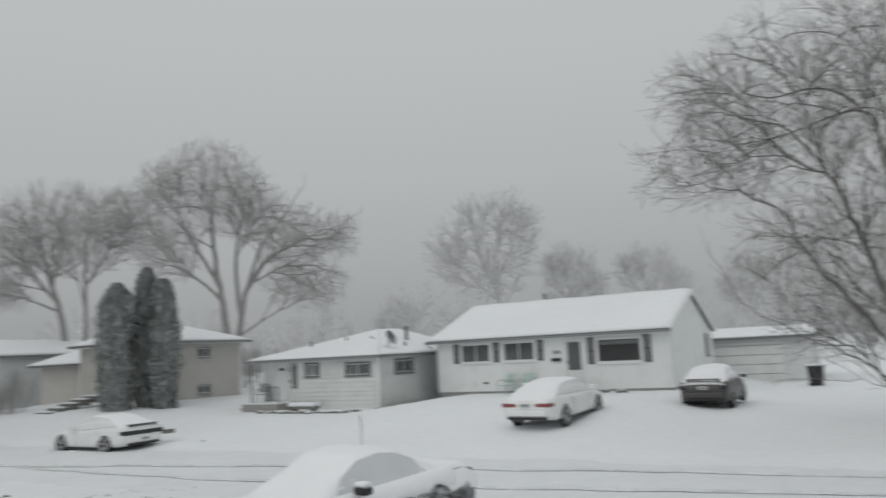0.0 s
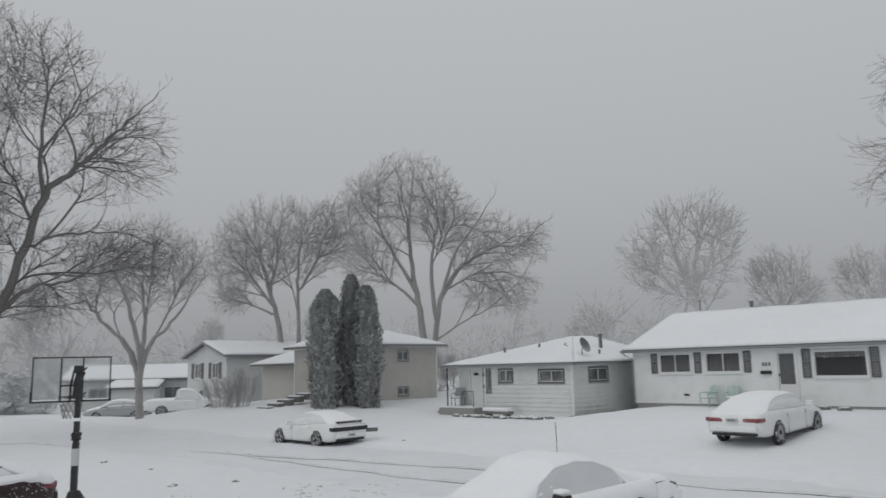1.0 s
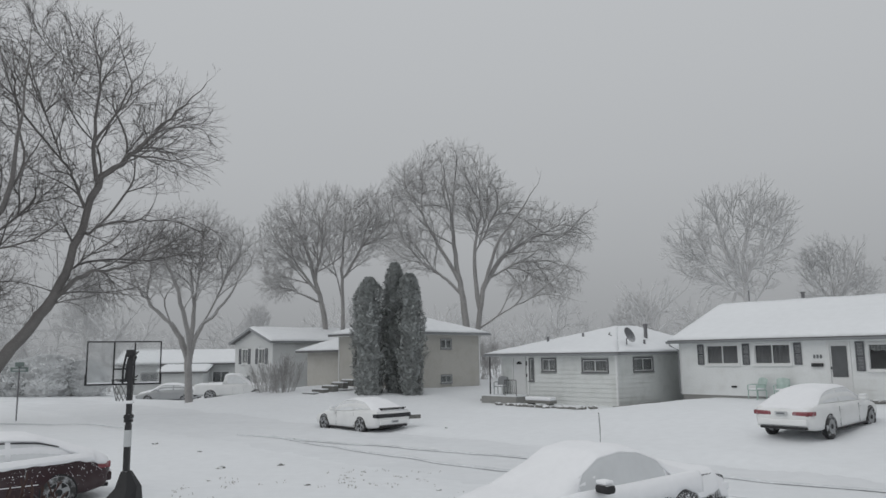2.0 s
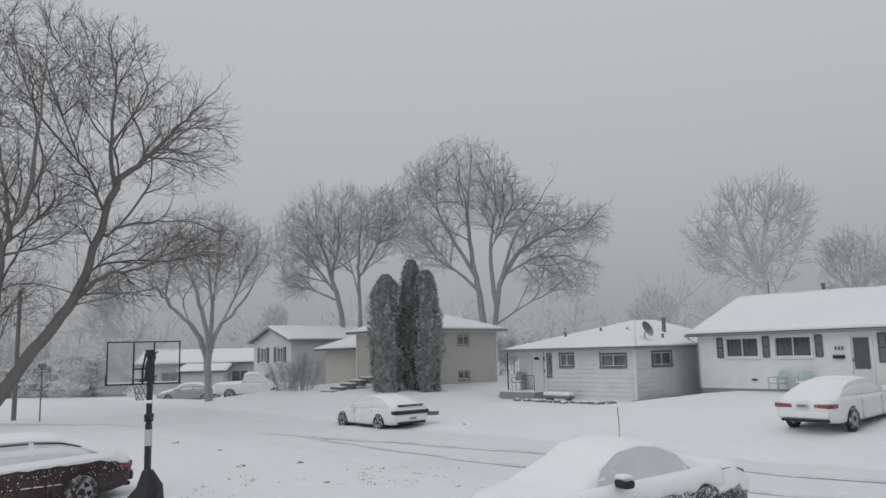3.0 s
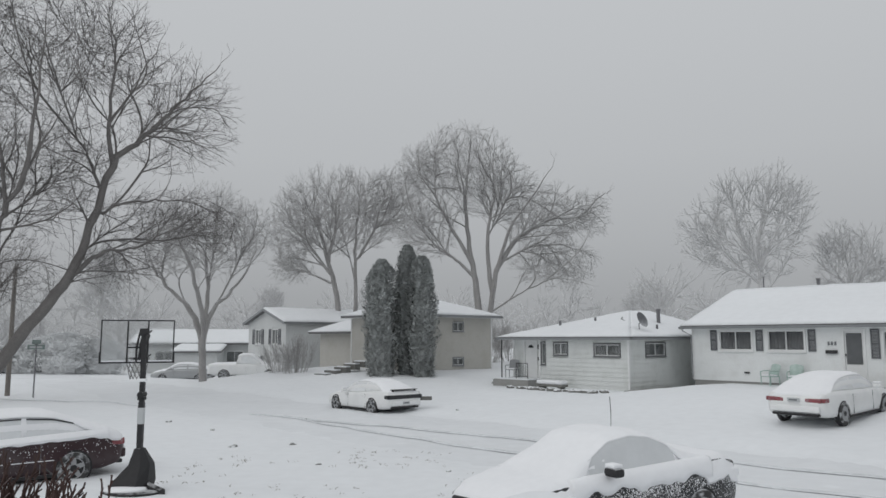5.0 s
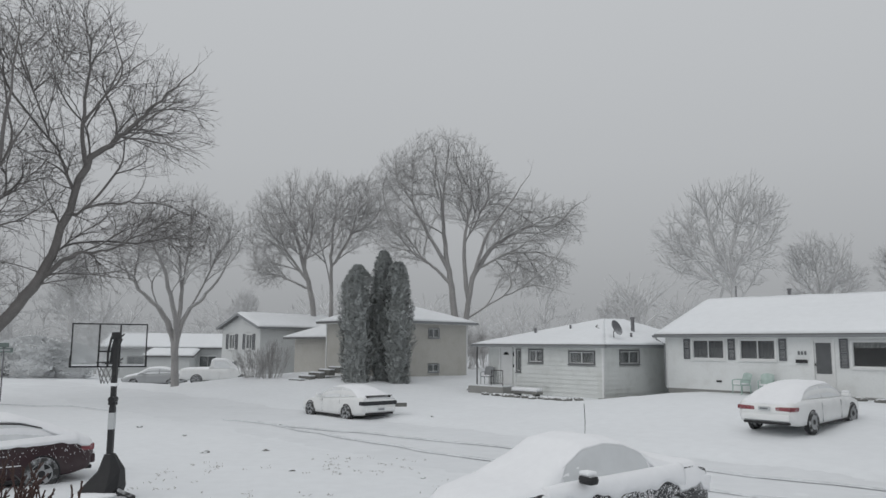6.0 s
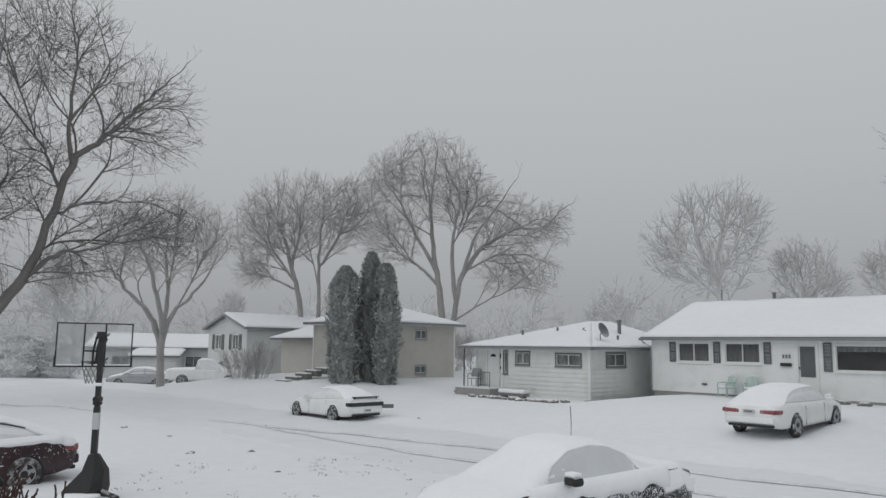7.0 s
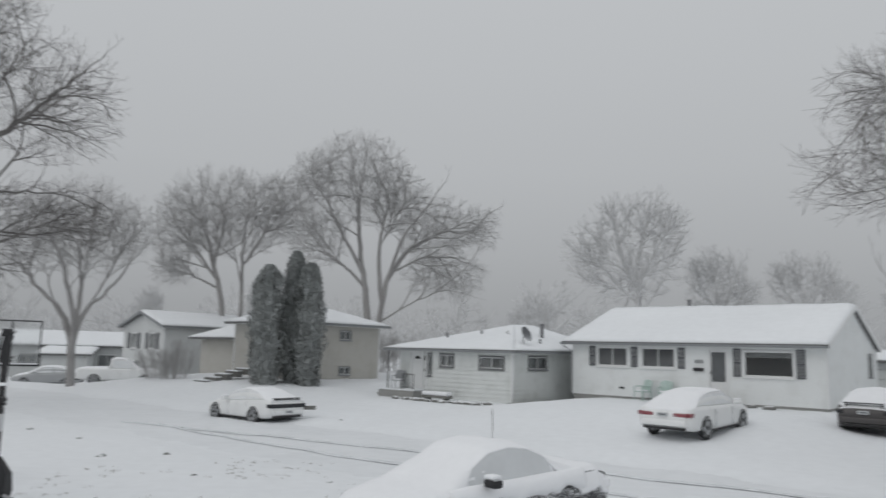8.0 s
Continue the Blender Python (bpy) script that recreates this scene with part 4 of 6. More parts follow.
            part("shoulder_snow", bm, SNOW_CAR, ob, smooth=True)
    if side_snow:
        # snow blown in crumbs onto the near flanks
        rnd, bm = random.Random(5), bmesh.new()
        for k in range(side_snow):
            x = rear + 0.1 + (front - rear - 0.2) * rnd.random()
            zl, zb, wq = (between(body, x, c) for c in (1, 2, 3))
            f = 1 - rnd.random() ** (1.9 if side_snow > 3000 else 4.0) * 0.7
            if noise.noise((x * 2.6, f * 5.0, 8.0)) < rnd.uniform(-0.5, 0.25):
                continue
            f -= 0.42 * drape / 0.3 * rnd.random() ** 0.7 if drape > 0.1 else 0.0
            z = zl + (zb - zl) * max(f, 0.12)
            r = rnd.uniform(0.003, 0.012) * (0.45 + 0.9 * max(f, 0.1) ** 2) * (1.0 if side_snow > 3000 else 1.1)
            for s in (-1, 1):
                y = s * wq * (1.0 - 0.05 * abs(2 * f - 1) ** 2)
                q = [bm.verts.new((x + dx * r, y + s * dy * r, z + dz * r * 1.2)) for dx, dy, dz in ((1.1, 0, 0), (0.2, 0, 1.2), (-1.0, 0, 0.2), (-0.2, 0, -1.4), (0, 0.5, 0.1))]
                for i in range(4):
                    bm.faces.new((q[i], q[(i + 1) % 4], q[4]))
        part("blown_snow", bm, SNOW_CAR, ob, "crumbs of wind-blown snow")
        tagged(ob.children[-1], kind="stuff")
    return ob


car("sedan", pose(12.2, 23.1, 0.4, 0, -2.0, 38), "white four-door sedan under fresh snow on a driveway", "sedan", CAR_WHITE, (4.85, 1.85, 1.36), 0.07, spokes=10)
car("coupe", pose(-2.6, 31.5, -0.19, 0, 0, 130), "white sports coupe with a dark spoiler parked in the street", "coupe", CAR_WHITE, (4.6, 1.8, 1.33), 0.05, spokes=5, spoiler=True, tail=False, wheelbase=(-1.3, 1.38))
car("sedan", pose(-8.8, 15.2, -0.09, 0, 0, 221), "dark red sedan with a thick cap of snow", "sedan", CAR_RED, (4.75, 1.8, 1.4), 0.1, spokes=5, side_snow=1500, cabin_mat=SNOW_CAR, drape=0.14, moulding=True)
car("hatchback", pose(2.4, 11.35, -0.03, 0, 0, 210), "black car almost buried in snow on a driveway", "sedan", CAR_BLACK, (4.4, 1.75, 1.49), 0.06, spokes=5, tail=False, side_snow=7500, cabin_mat=SNOW_CAR, side_glass=SIDE_FROST, drape=0.3)
car("sedan", pose(20.0, 24.7, 0.3, 0, -1, 41), "dark grey car with snowy windows beside the house", "sedan", CAR_BROWN, (4.6, 1.85, 1.46), 0.09, tail=False, spoiler=True, cabin_mat=SNOW_CAR)
car("sedan", pose(-20.3, 61.5, -0.62, 0, 0, 188), "silver sedan under snow, dim in the snowfall", "sedan", CAR_SILVER, (4.8, 1.8, 1.45), 0.1)
car("pickup_truck", pose(-14.0, 56.8, -0.22, 0, 0, 8), "white pickup truck under snow, dim in the snowfall", "pickup", CAR_WHITE, (5.5, 1.95, 1.85), 0.1, category="truck", wr=0.38)


# ---- trees ----
class Wood:
    """Collects tapered tubes as plain vertices and faces."""

    def __init__(self):
        self.v, self.f = [], []

    def add(self, pts, radii, sides):
        base, n = len(self.v), len(pts)
        d = (pts[-1] - pts[0]).normalized()
        u = d.orthogonal().normalized()
        w = d.cross(u)
        ring = [(math.cos(k * math.tau / sides) * u + math.sin(k * math.tau / sides) * w) for k in range(sides)]
        for p, r in zip(pts, radii):
            for q in ring:
                self.v.append(p + q * r)
        for i in range(n - 1):
            for k in range(sides):
                a, b = base + i * sides + k, base + i * sides + (k + 1) % sides
                self.f.append((a, b, b + sides, a + sides))

    def part(self, name, mat, parent, label=""):
        me = bpy.data.meshes.new(name)
        me.from_pydata(self.v, [], self.f)
        me.materials.append(mat)
        me.polygons.foreach_set("use_smooth", [True] * len(me.polygons))
        ob = new(name, me)
        ob.parent = parent
        if label:
            tagged(ob, label)
        return ob


def bend(rnd, d, amount):
    return (d + amount * Vector((rnd.gauss(0, 1), rnd.gauss(0, 1), rnd.gauss(0, 1)))).normalized()


def sprout(rnd, wood, p, d, length, r, level, spec):
    """One branch and, further out, its own branches."""
    last = level >= spec["levels"]
    n = 2 if last else 4 if level < 3 else 3
    pts, radii, q = [p.copy()], [r], p.copy()
    lift = spec["lift"][min(level, len(spec["lift"]) - 1)]
    dirs = [d]
    for i in range(n):
        d = bend(rnd, d, spec["wander"])
        d = (d + Vector((0, 0, lift / n))).normalized()
        q = q + d * (length / n)
        pts.append(q.copy())
        dirs.append(d)
        radii.append(max(r * (1 - 0.75 * (i + 1) / n), spec["thin"]))
    wood.add(pts, radii, 3 if level > 1 else 5)
    if last:
        return
    count = spec["count"][min(level, len(spec["count"]) - 1)]
    for k in range(count):
        t = 0.22 + 0.78 * (k + rnd.random()) / count
        i = min(n - 1, int(t * n))
        b = pts[i].lerp(pts[i + 1], t * n - i)
        ax = dirs[i + 1]
        side = ax.orthogonal().normalized()
        side.rotate(Matrix.Rotation(rnd.uniform(0, math.tau), 3, ax))
        ang = radians(rnd.uniform(*spec["angle"]))
        c = ax * math.cos(ang) + side * math.sin(ang)
        if b.z < 2.4 and c.z < 0.15:
            c.z = 0.15 - c.z
        sprout(rnd, wood, b, c, length * rnd.uniform(*spec["ratio"]) * (1.15 - 0.45 * t), max(radii[i] * 0.55, spec["thin"]), level + 1, spec)


def curve_points(pts, per=5):
    """Catmull-Rom through a limb's few guide points."""
    p = [Vector(q) for q in pts]
    p = [p[0] * 2 - p[1]] + p + [p[-1] * 2 - p[-2]]
    out = []
    for i in range(1, len(p) - 2):
        for k in range(per):
            t = k / per
            out.append(0.5 * (2 * p[i] + (p[i + 1] - p[i - 1]) * t + (2 * p[i - 1] - 5 * p[i] + 4 * p[i + 1] - p[i + 2]) * t * t + (3 * p[i] - p[i - 1] - 3 * p[i + 1] + p[i + 2]) * t ** 3))
    out.append(p[-2])
    return out


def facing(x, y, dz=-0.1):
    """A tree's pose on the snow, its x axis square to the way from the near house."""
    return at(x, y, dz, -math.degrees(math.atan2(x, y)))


def branch_out(limbs, clouds, seed, buds, step, kill, lift):
    """Grows branches from guided limbs, each bending out of the wood that best leads there, to buds scattered through the crown.
    limbs: ((x, z) points, radius); clouds: x, z, radius across, radius up. Gives places, parents and least radii."""
    rng = np.random.default_rng(seed)
    pos, parent, least = [], [], []
    for pts, r in limbs:
        flat = [Vector((x, 0, z)) for x, z in pts]
        run = sum((b - a).length for a, b in zip(flat, flat[1:]))
        root, y0 = -1, 0.0
        if pos:
            gap = [(q[0] - flat[0].x) ** 2 + (q[2] - flat[0].z) ** 2 for q in pos]
            root = int(np.argmin(gap))
            y0 = pos[root][1]
        sway = float(rng.uniform(-0.4, 0.4)) * run * (0.15 if root < 0 else 1.0)
        n = len(flat) - 1
        line = curve_points([(p.x, y0 + sway * (i / n) ** 1.2, p.z) for i, p in enumerate(flat)])
        if root >= 0:
            line[0] = Vector(pos[root])
        last = root
        for i, q in enumerate(line):
            if i == 0 and root >= 0:
                continue
            q = q + Vector(rng.normal(size=3)) * 0.05 * min(1.0, 2.0 * i / len(line))
            pos.append(tuple(q))
            parent.append(last)
            least.append(max(r * (1 - i / (len(line) - 1)) ** 0.85, 0.012))
            last = len(pos) - 1
    size = np.array([(c[2] * c[3]) ** 0.9 for c in clouds])
    goals = []
    for (cx, cz, rx, rz), share in zip(clouds, size / size.sum()):
        k = max(20, int(buds * share))
        d = rng.normal(size=(k, 3))
        d /= np.linalg.norm(d, axis=1)[:, None]
        ry = min(4.6, max(2.2, 0.9 * rx))
        goals.append(np.array((cx, 0, cz)) + d * (rng.random(k) ** 0.42)[:, None] * np.array((rx, ry, rz)))
    goals = np.concatenate(goals)
    goals = goals[rng.permutation(len(goals))]
    room = len(pos) + 40 * len(goals)
    spot, head = np.zeros((room, 3)), np.zeros((room, 3))
    spot[:len(pos)] = pos
    for i, p in enumerate(parent):
        d = spot[i] - (spot[p] if p >= 0 else spot[i] - np.array((0, 0, 1)))
        head[i] = d / (np.linalg.norm(d) + 1e-6)
    usable = np.array(pos)[:, 2] > 0.12 * max(c[1] for c in clouds)
    blocked = np.where(usable, 0.0, 60.0)
    blocked = np.concatenate([blocked, np.zeros(room - len(pos))])
    for g in goals:
        n = len(pos)
        way = g - spot[:n]
        gap = np.sqrt((way * way).sum(axis=1)) + 1e-6
        lean_ = (way * head[:n]).sum(axis=1) / gap
        i = int(np.argmin(gap * (1.55 - lean_) ** 1.5 + blocked[:n] + 8.0 * (lean_ < 0.15)))
        d = gap[i]
        if d < kill or d > 6.0:
            continue
        mid = spot[i] + head[i] * d * 0.3 + np.array((0, 0, lift * d * 0.5)) + rng.normal(size=3) * 0.04 * d
        steps, last = max(2, int(d / step)), i
        for k in range(1, steps + 1):
            t = k / steps
            q = (1 - t) ** 2 * spot[i] + 2 * t * (1 - t) * mid + t * t * g + rng.normal(size=3) * 0.02
            spot[len(pos)] = q
            v = q - spot[last]
            head[len(pos)] = v / (np.linalg.norm(v) + 1e-6)
            pos.append(tuple(q))
            parent.append(last)
            least.append(0.0)
            last = len(pos) - 1
    return np.array(pos), parent, least


def tree(name, m, label, limbs, clouds, bark, mat, seed, buds=2200, step=0.36, kill=0.5, lift=0.1, thin=0.008, twig=0.75, tufts=1.0, spread=(24, 58)):
    """A bare tree: guided limbs, branches that fill the crown, and sprays of fine twigs at their ends."""
    pos, parent, least = branch_out(limbs, clouds, seed, buds, step, kill, lift)
    n, rnd = len(pos), random.Random(seed)
    kids = [[] for _ in range(n)]
    for i, p in enumerate(parent):
        if p >= 0:
            kids[p].append(i)
    # thickness adds up from the tips to the trunk
    power, radius = [0.0] * n, [0.0] * n
    order = sorted(range(n), key=lambda i: -i)
    for i in order:
        power[i] = max(power[i], thin ** 2.3)
        radius[i] = max(min(power[i] ** (1 / 2.3), 0.06), thin) if least[i] == 0 else max(least[i] * 0.85, 1.5 * thin)
        if parent[i] >= 0:
            power[parent[i]] += power[i]
    for i in range(n):
        if parent[i] >= 0:
            radius[i] = min(radius[i], 1.02 * radius[parent[i]])
    # ease the kinks out of the grown branches
    for _ in range(2):
        eased = pos.copy()
        for i in range(n):
            if parent[i] >= 0 and kids[i] and least[i] == 0:
                eased[i] = 0.5 * pos[i] + 0.25 * pos[parent[i]] + 0.25 * pos[max(kids[i], key=lambda k: radius[k])]
        pos = eased
    at_ = [Vector(p) for p in pos]
    wood, fine = Wood(), Wood()
    heads = [i for i in range(n) if parent[i] < 0] + [k for i in range(n) for k in kids[i] if k != max(kids[i], key=lambda q: radius[q])]
    for h in heads:
        line, i = ([parent[h]] if parent[h] >= 0 else []) + [h], h
        while kids[i]:
            i = max(kids[i], key=lambda q: radius[q])
            line.append(i)
        rr_ = [radius[k] for k in line]
        if parent[h] >= 0:
            rr_[0] = min(rr_[0], rr_[1] * 1.25)
        rr_[-1] = thin * 0.6
        thick = rr_[1]
        (wood if thick > 0.045 else fine).add([at_[k] for k in line], rr_, 9 if thick > 0.12 else 6 if thick > 0.03 else 3)
    for i in range(n):
        if radius[i] > thin * 3.2 or parent[i] < 0 or at_[i].z < 0.4:
            continue
        ax = (at_[i] - at_[parent[i]]).normalized()
        for k in range(int(tufts) + (rnd.random() < tufts % 1)):
            spray(rnd, fine, at_[i], ax, twig * rnd.uniform(0.5, 1.15), thin * 0.7, lift, spread)
        if not kids[i]:
            spray(rnd, fine, at_[i], ax, twig * 0.9, thin * 0.7, lift, (2, 16))
    ob = thing(name, m, label, "tree")
    wood.part("trunk", bark, ob)
    fine.part("crown", mat, ob, "fine bare twigs dusted with snow")
    return ob


def spray(rnd, wood, p, ax, length, r, lift, spread):
    """One twig with side shoots."""
    side = ax.orthogonal().normalized()
    side.rotate(Matrix.Rotation(rnd.uniform(0, math.tau), 3, ax))
    ang = radians(rnd.uniform(*spread))
    d = (ax * math.cos(ang) + side * math.sin(ang) + Vector((0, 0, lift))).normalized()
    e = bend(rnd, d, 0.14)
    e.z += lift * 1.6
    e.normalize()
    q = p + d * length * 0.5
    t = q + e * length * 0.5
    wood.add([p, q, t], [r, r * 0.8, r * 0.45], 3)
    for s, b in ((0.35, p.lerp(q, 0.75)), (0.7, q.lerp(t, 0.35))):
        f = bend(rnd, e, 0.42)
        f.z += lift
        wood.add([b, b + f.normalized() * length * rnd.uniform(0.22, 0.45) * (1.25 - s * 0.6)], [r * 0.75, r * 0.4], 3)


# maple at the street corner, leaning over the lawn, and its second, upright stem
lean = [
    (((-0.4, 0.0), (0.2, 0.7), (1.9, 3.5), (3.2, 5.4), (4.1, 7.6), (5.1, 11.4), (6.3, 12.8), (7.3, 14.0), (8.6, 15.6), (10.5, 17.9)), 0.4),
    (((2.8, 4.9), (3.9, 6.2), (4.9, 7.1), (6.2, 7.3), (7.5, 8.1), (8.8, 8.3)), 0.17),
    (((4.6, 8.8), (5.6, 9.5), (7.5, 9.8), (9.9, 10.2)), 0.12),
    (((5.1, 11.3), (4.8, 13.4), (4.9, 16.9), (4.5, 19.5)), 0.15),
    (((4.9, 13.6), (5.9, 15.4), (6.9, 18.1)), 0.09),
    (((4.6, 10.2), (4.0, 11.8), (3.4, 13.3), (4.0, 16.7)), 0.1),
    (((6.7, 13.0), (8.2, 12.9), (10.3, 12.0)), 0.07),
]
upright = [
    (((-0.4, 0.0), (0.1, 1.0), (0.3, 4.4), (0.4, 7.7), (0.7, 9.0), (0.3, 11.4), (-0.8, 16.1)), 0.34),
    (((0.7, 8.9), (1.3, 10.2), (1.5, 12.9), (1.7, 18.3)), 0.2),
    (((0.6, 7.8), (1.6, 8.1), (2.8, 8.5), (4.1, 8.4)), 0.08),
    (((0.4, 7.7), (-0.9, 9.7), (-1.9, 12.2), (-2.8, 15.7)), 0.2),
    (((1.3, 10.2), (2.2, 12.4), (3.1, 14.3)), 0.07),
]
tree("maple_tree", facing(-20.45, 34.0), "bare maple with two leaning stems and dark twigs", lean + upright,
     [(7.9, 14.6, 3.5, 3.3), (4.3, 17.5, 3.1, 3.1), (7.8, 9.1, 3.6, 1.5), (9.8, 8.6, 1.7, 1.8), (5.7, 6.8, 2.5, 1.7), (1.4, 16.3, 3.6, 4.8), (1.9, 10.2, 2.7, 2.7), (3.5, 11.5, 2.0, 2.6), (-0.6, 11.0, 2.4, 2.8), (-2.8, 15.2, 4.5, 6.4), (1.0, 6.0, 2.2, 1.8)], BARK, BARK, 3, buds=7000, step=0.42, kill=0.2, lift=0.03, thin=0.0098, twig=0.6, tufts=0.85)
# maple over the near garden
near = [
    (((0.0, -0.2), (-0.5, 0.8), (-0.7, 2.0), (-0.7, 4.3), (-0.2, 7.8), (0.2, 12.6)), 0.2),
    (((-0.7, 2.0), (-1.2, 4.3), (-1.7, 6.1), (-2.2, 7.5), (-2.9, 8.7), (-4.2, 9.9), (-5.8, 11.2)), 0.1),
    (((-0.7, 1.6), (-1.3, 2.7), (-2.2, 4.0), (-3.0, 5.2), (-3.5, 6.4), (-4.7, 7.3), (-6.2, 7.9), (-8.1, 9.3)), 0.09),
    (((-0.5, 0.9), (-1.4, 1.5), (-2.0, 2.4), (-2.9, 3.0), (-3.9, 4.4)), 0.06),
    (((-0.5, 0.9), (-1.6, 1.8), (-2.4, 2.4), (-3.5, 3.0), (-4.6, 3.9), (-5.3, 5.6)), 0.05),
    (((-0.6, 5.1), (-0.7, 7.6), (-1.1, 9.9), (-1.2, 12.3)), 0.1),
]
low_limbs = [
    (((-2.2, 7.5), (-2.4, 9.0), (-2.3, 11.6)), 0.05),
    (((-0.5, 0.7), (-1.4, 1.3), (-2.8, 1.5), (-4.1, 1.5)), 0.022),
    (((-2.3, 7.4), (-3.3, 8.1), (-4.6, 8.2), (-5.7, 8.7)), 0.045),
    (((-0.7, 3.1), (-1.5, 3.7), (-2.2, 5.4), (-2.7, 5.8)), 0.05),
]
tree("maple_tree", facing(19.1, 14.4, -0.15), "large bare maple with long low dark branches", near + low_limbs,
     [(-2.8, 9.9, 3.3, 2.7), (-5.6, 10.5, 1.3, 1.4), (-5.2, 8.2, 2.6, 1.3), (-2.8, 5.5, 2.2, 1.8), (-2.2, 3.2, 2.0, 1.3), (0.5, 8.5, 3.1, 5.6)], BARK, BARK, 14, buds=4600, step=0.32, kill=0.14, lift=0.08, thin=0.0068, twig=0.62, tufts=0.75, spread=(18, 48))
# trees beyond the street, bark made paler to stand for haze
tree("ash_tree", facing(-14.2, 47.0), "bare tree forking low behind the street, coloured pale for haze", [
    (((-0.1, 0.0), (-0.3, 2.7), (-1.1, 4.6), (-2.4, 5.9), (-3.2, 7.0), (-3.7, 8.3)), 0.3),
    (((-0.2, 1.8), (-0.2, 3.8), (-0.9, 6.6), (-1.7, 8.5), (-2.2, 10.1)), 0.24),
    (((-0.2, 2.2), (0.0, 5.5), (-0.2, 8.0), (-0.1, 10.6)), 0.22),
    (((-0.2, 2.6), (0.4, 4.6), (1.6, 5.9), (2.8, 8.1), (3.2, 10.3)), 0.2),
], [(0.0, 9.4, 3.2, 3.0), (-2.3, 8.8, 2.2, 2.4), (2.5, 9.4, 1.3, 2.0)], HAZED_TRUNK, BARK_HAZED, 21, buds=1300, step=0.4, kill=0.25, thin=0.012, twig=0.7, tufts=1.0)
tree("elm_tree", facing(-7.6, 64.0), "wide elm with a vase-shaped crown, coloured pale for haze", [
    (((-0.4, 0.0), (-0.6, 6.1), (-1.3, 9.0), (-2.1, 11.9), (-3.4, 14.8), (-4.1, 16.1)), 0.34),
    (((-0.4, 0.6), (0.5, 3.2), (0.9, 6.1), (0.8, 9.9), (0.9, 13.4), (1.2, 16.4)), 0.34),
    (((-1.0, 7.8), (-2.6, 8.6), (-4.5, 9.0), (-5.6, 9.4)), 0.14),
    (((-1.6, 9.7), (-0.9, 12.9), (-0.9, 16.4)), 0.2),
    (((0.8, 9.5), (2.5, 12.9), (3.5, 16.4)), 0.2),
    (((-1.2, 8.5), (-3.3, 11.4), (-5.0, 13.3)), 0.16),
], [(-0.5, 14.1, 5.5, 3.7), (3.7, 14.9, 3.3, 3.0), (-4.3, 12.4, 2.2, 3.7), (-4.5, 9.2, 1.9, 1.1)], HAZED_TRUNK, BARK_HAZED, 33, buds=2700, step=0.55, kill=0.3, lift=0.1, thin=0.016, twig=0.9, tufts=1.0, spread=(16, 46))
tree("elm_tree", facing(3.4, 57.0), "tall bare elm with two trunks and twigs coloured pale for haze", [
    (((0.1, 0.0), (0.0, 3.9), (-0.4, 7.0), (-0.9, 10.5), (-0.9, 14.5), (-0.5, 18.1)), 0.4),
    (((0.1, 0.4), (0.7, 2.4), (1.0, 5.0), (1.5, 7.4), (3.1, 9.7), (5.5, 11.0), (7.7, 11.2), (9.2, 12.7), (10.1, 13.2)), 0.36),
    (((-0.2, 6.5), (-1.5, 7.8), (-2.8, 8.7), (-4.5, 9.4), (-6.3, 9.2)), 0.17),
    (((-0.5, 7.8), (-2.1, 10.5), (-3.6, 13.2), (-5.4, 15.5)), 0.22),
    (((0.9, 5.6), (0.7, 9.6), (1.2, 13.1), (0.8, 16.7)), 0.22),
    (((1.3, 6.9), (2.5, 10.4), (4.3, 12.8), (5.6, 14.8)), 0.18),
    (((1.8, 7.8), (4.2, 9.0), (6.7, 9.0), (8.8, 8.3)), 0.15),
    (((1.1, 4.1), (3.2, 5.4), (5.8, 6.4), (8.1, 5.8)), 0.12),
], [(-1.2, 14.9, 4.3, 3.7), (-4.5, 15.0, 1.8, 1.9), (1.9, 13.5, 2.6, 2.6), (4.9, 11.2, 3.2, 2.8), (8.3, 11.4, 1.8, 1.7), (5.8, 7.7, 3.4, 1.9), (-4.1, 10.5, 2.6, 2.6)], HAZED_TRUNK, BARK_HAZED, 41, buds=3800, step=0.5, kill=0.24, lift=0.05, thin=0.014, twig=0.75, tufts=1.0, spread=(18, 52))
far = tree("cottonwood_tree", facing(34.8, 84.0, -0.2), "tall tree coloured pale for the haze of snowfall", [
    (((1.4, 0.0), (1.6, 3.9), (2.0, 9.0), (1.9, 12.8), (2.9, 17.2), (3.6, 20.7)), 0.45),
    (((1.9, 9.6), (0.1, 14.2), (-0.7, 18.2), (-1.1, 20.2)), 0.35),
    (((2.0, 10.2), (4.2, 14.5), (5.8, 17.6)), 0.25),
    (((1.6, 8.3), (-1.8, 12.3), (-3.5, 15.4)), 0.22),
], [(3.4, 18.1, 3.1, 3.4), (-0.8, 17.8, 2.9, 3.3), (5.8, 16.7, 2.1, 3.4), (-3.6, 14.1, 2.9, 3.8), (0.9, 12.2, 6.2, 4.5)], BARK_HAZED_FAR, BARK_HAZED_FAR, 52, buds=1000, step=0.8, kill=0.4, lift=0.14, thin=0.036, twig=1.35, tufts=0.9, spread=(14, 40))
for x, y, k, rz in ((49.5, 86, 0.74, 190), (66, 92, 0.8, 160), (78, 88, 0.7, 350), (26, 92, 0.5, 20), (-40, 90, 0.7, 300), (-22, 100, 0.5, 80)):
    copy_thing(far, at(x, y, -0.2, rz)).scale = (k, k, k)

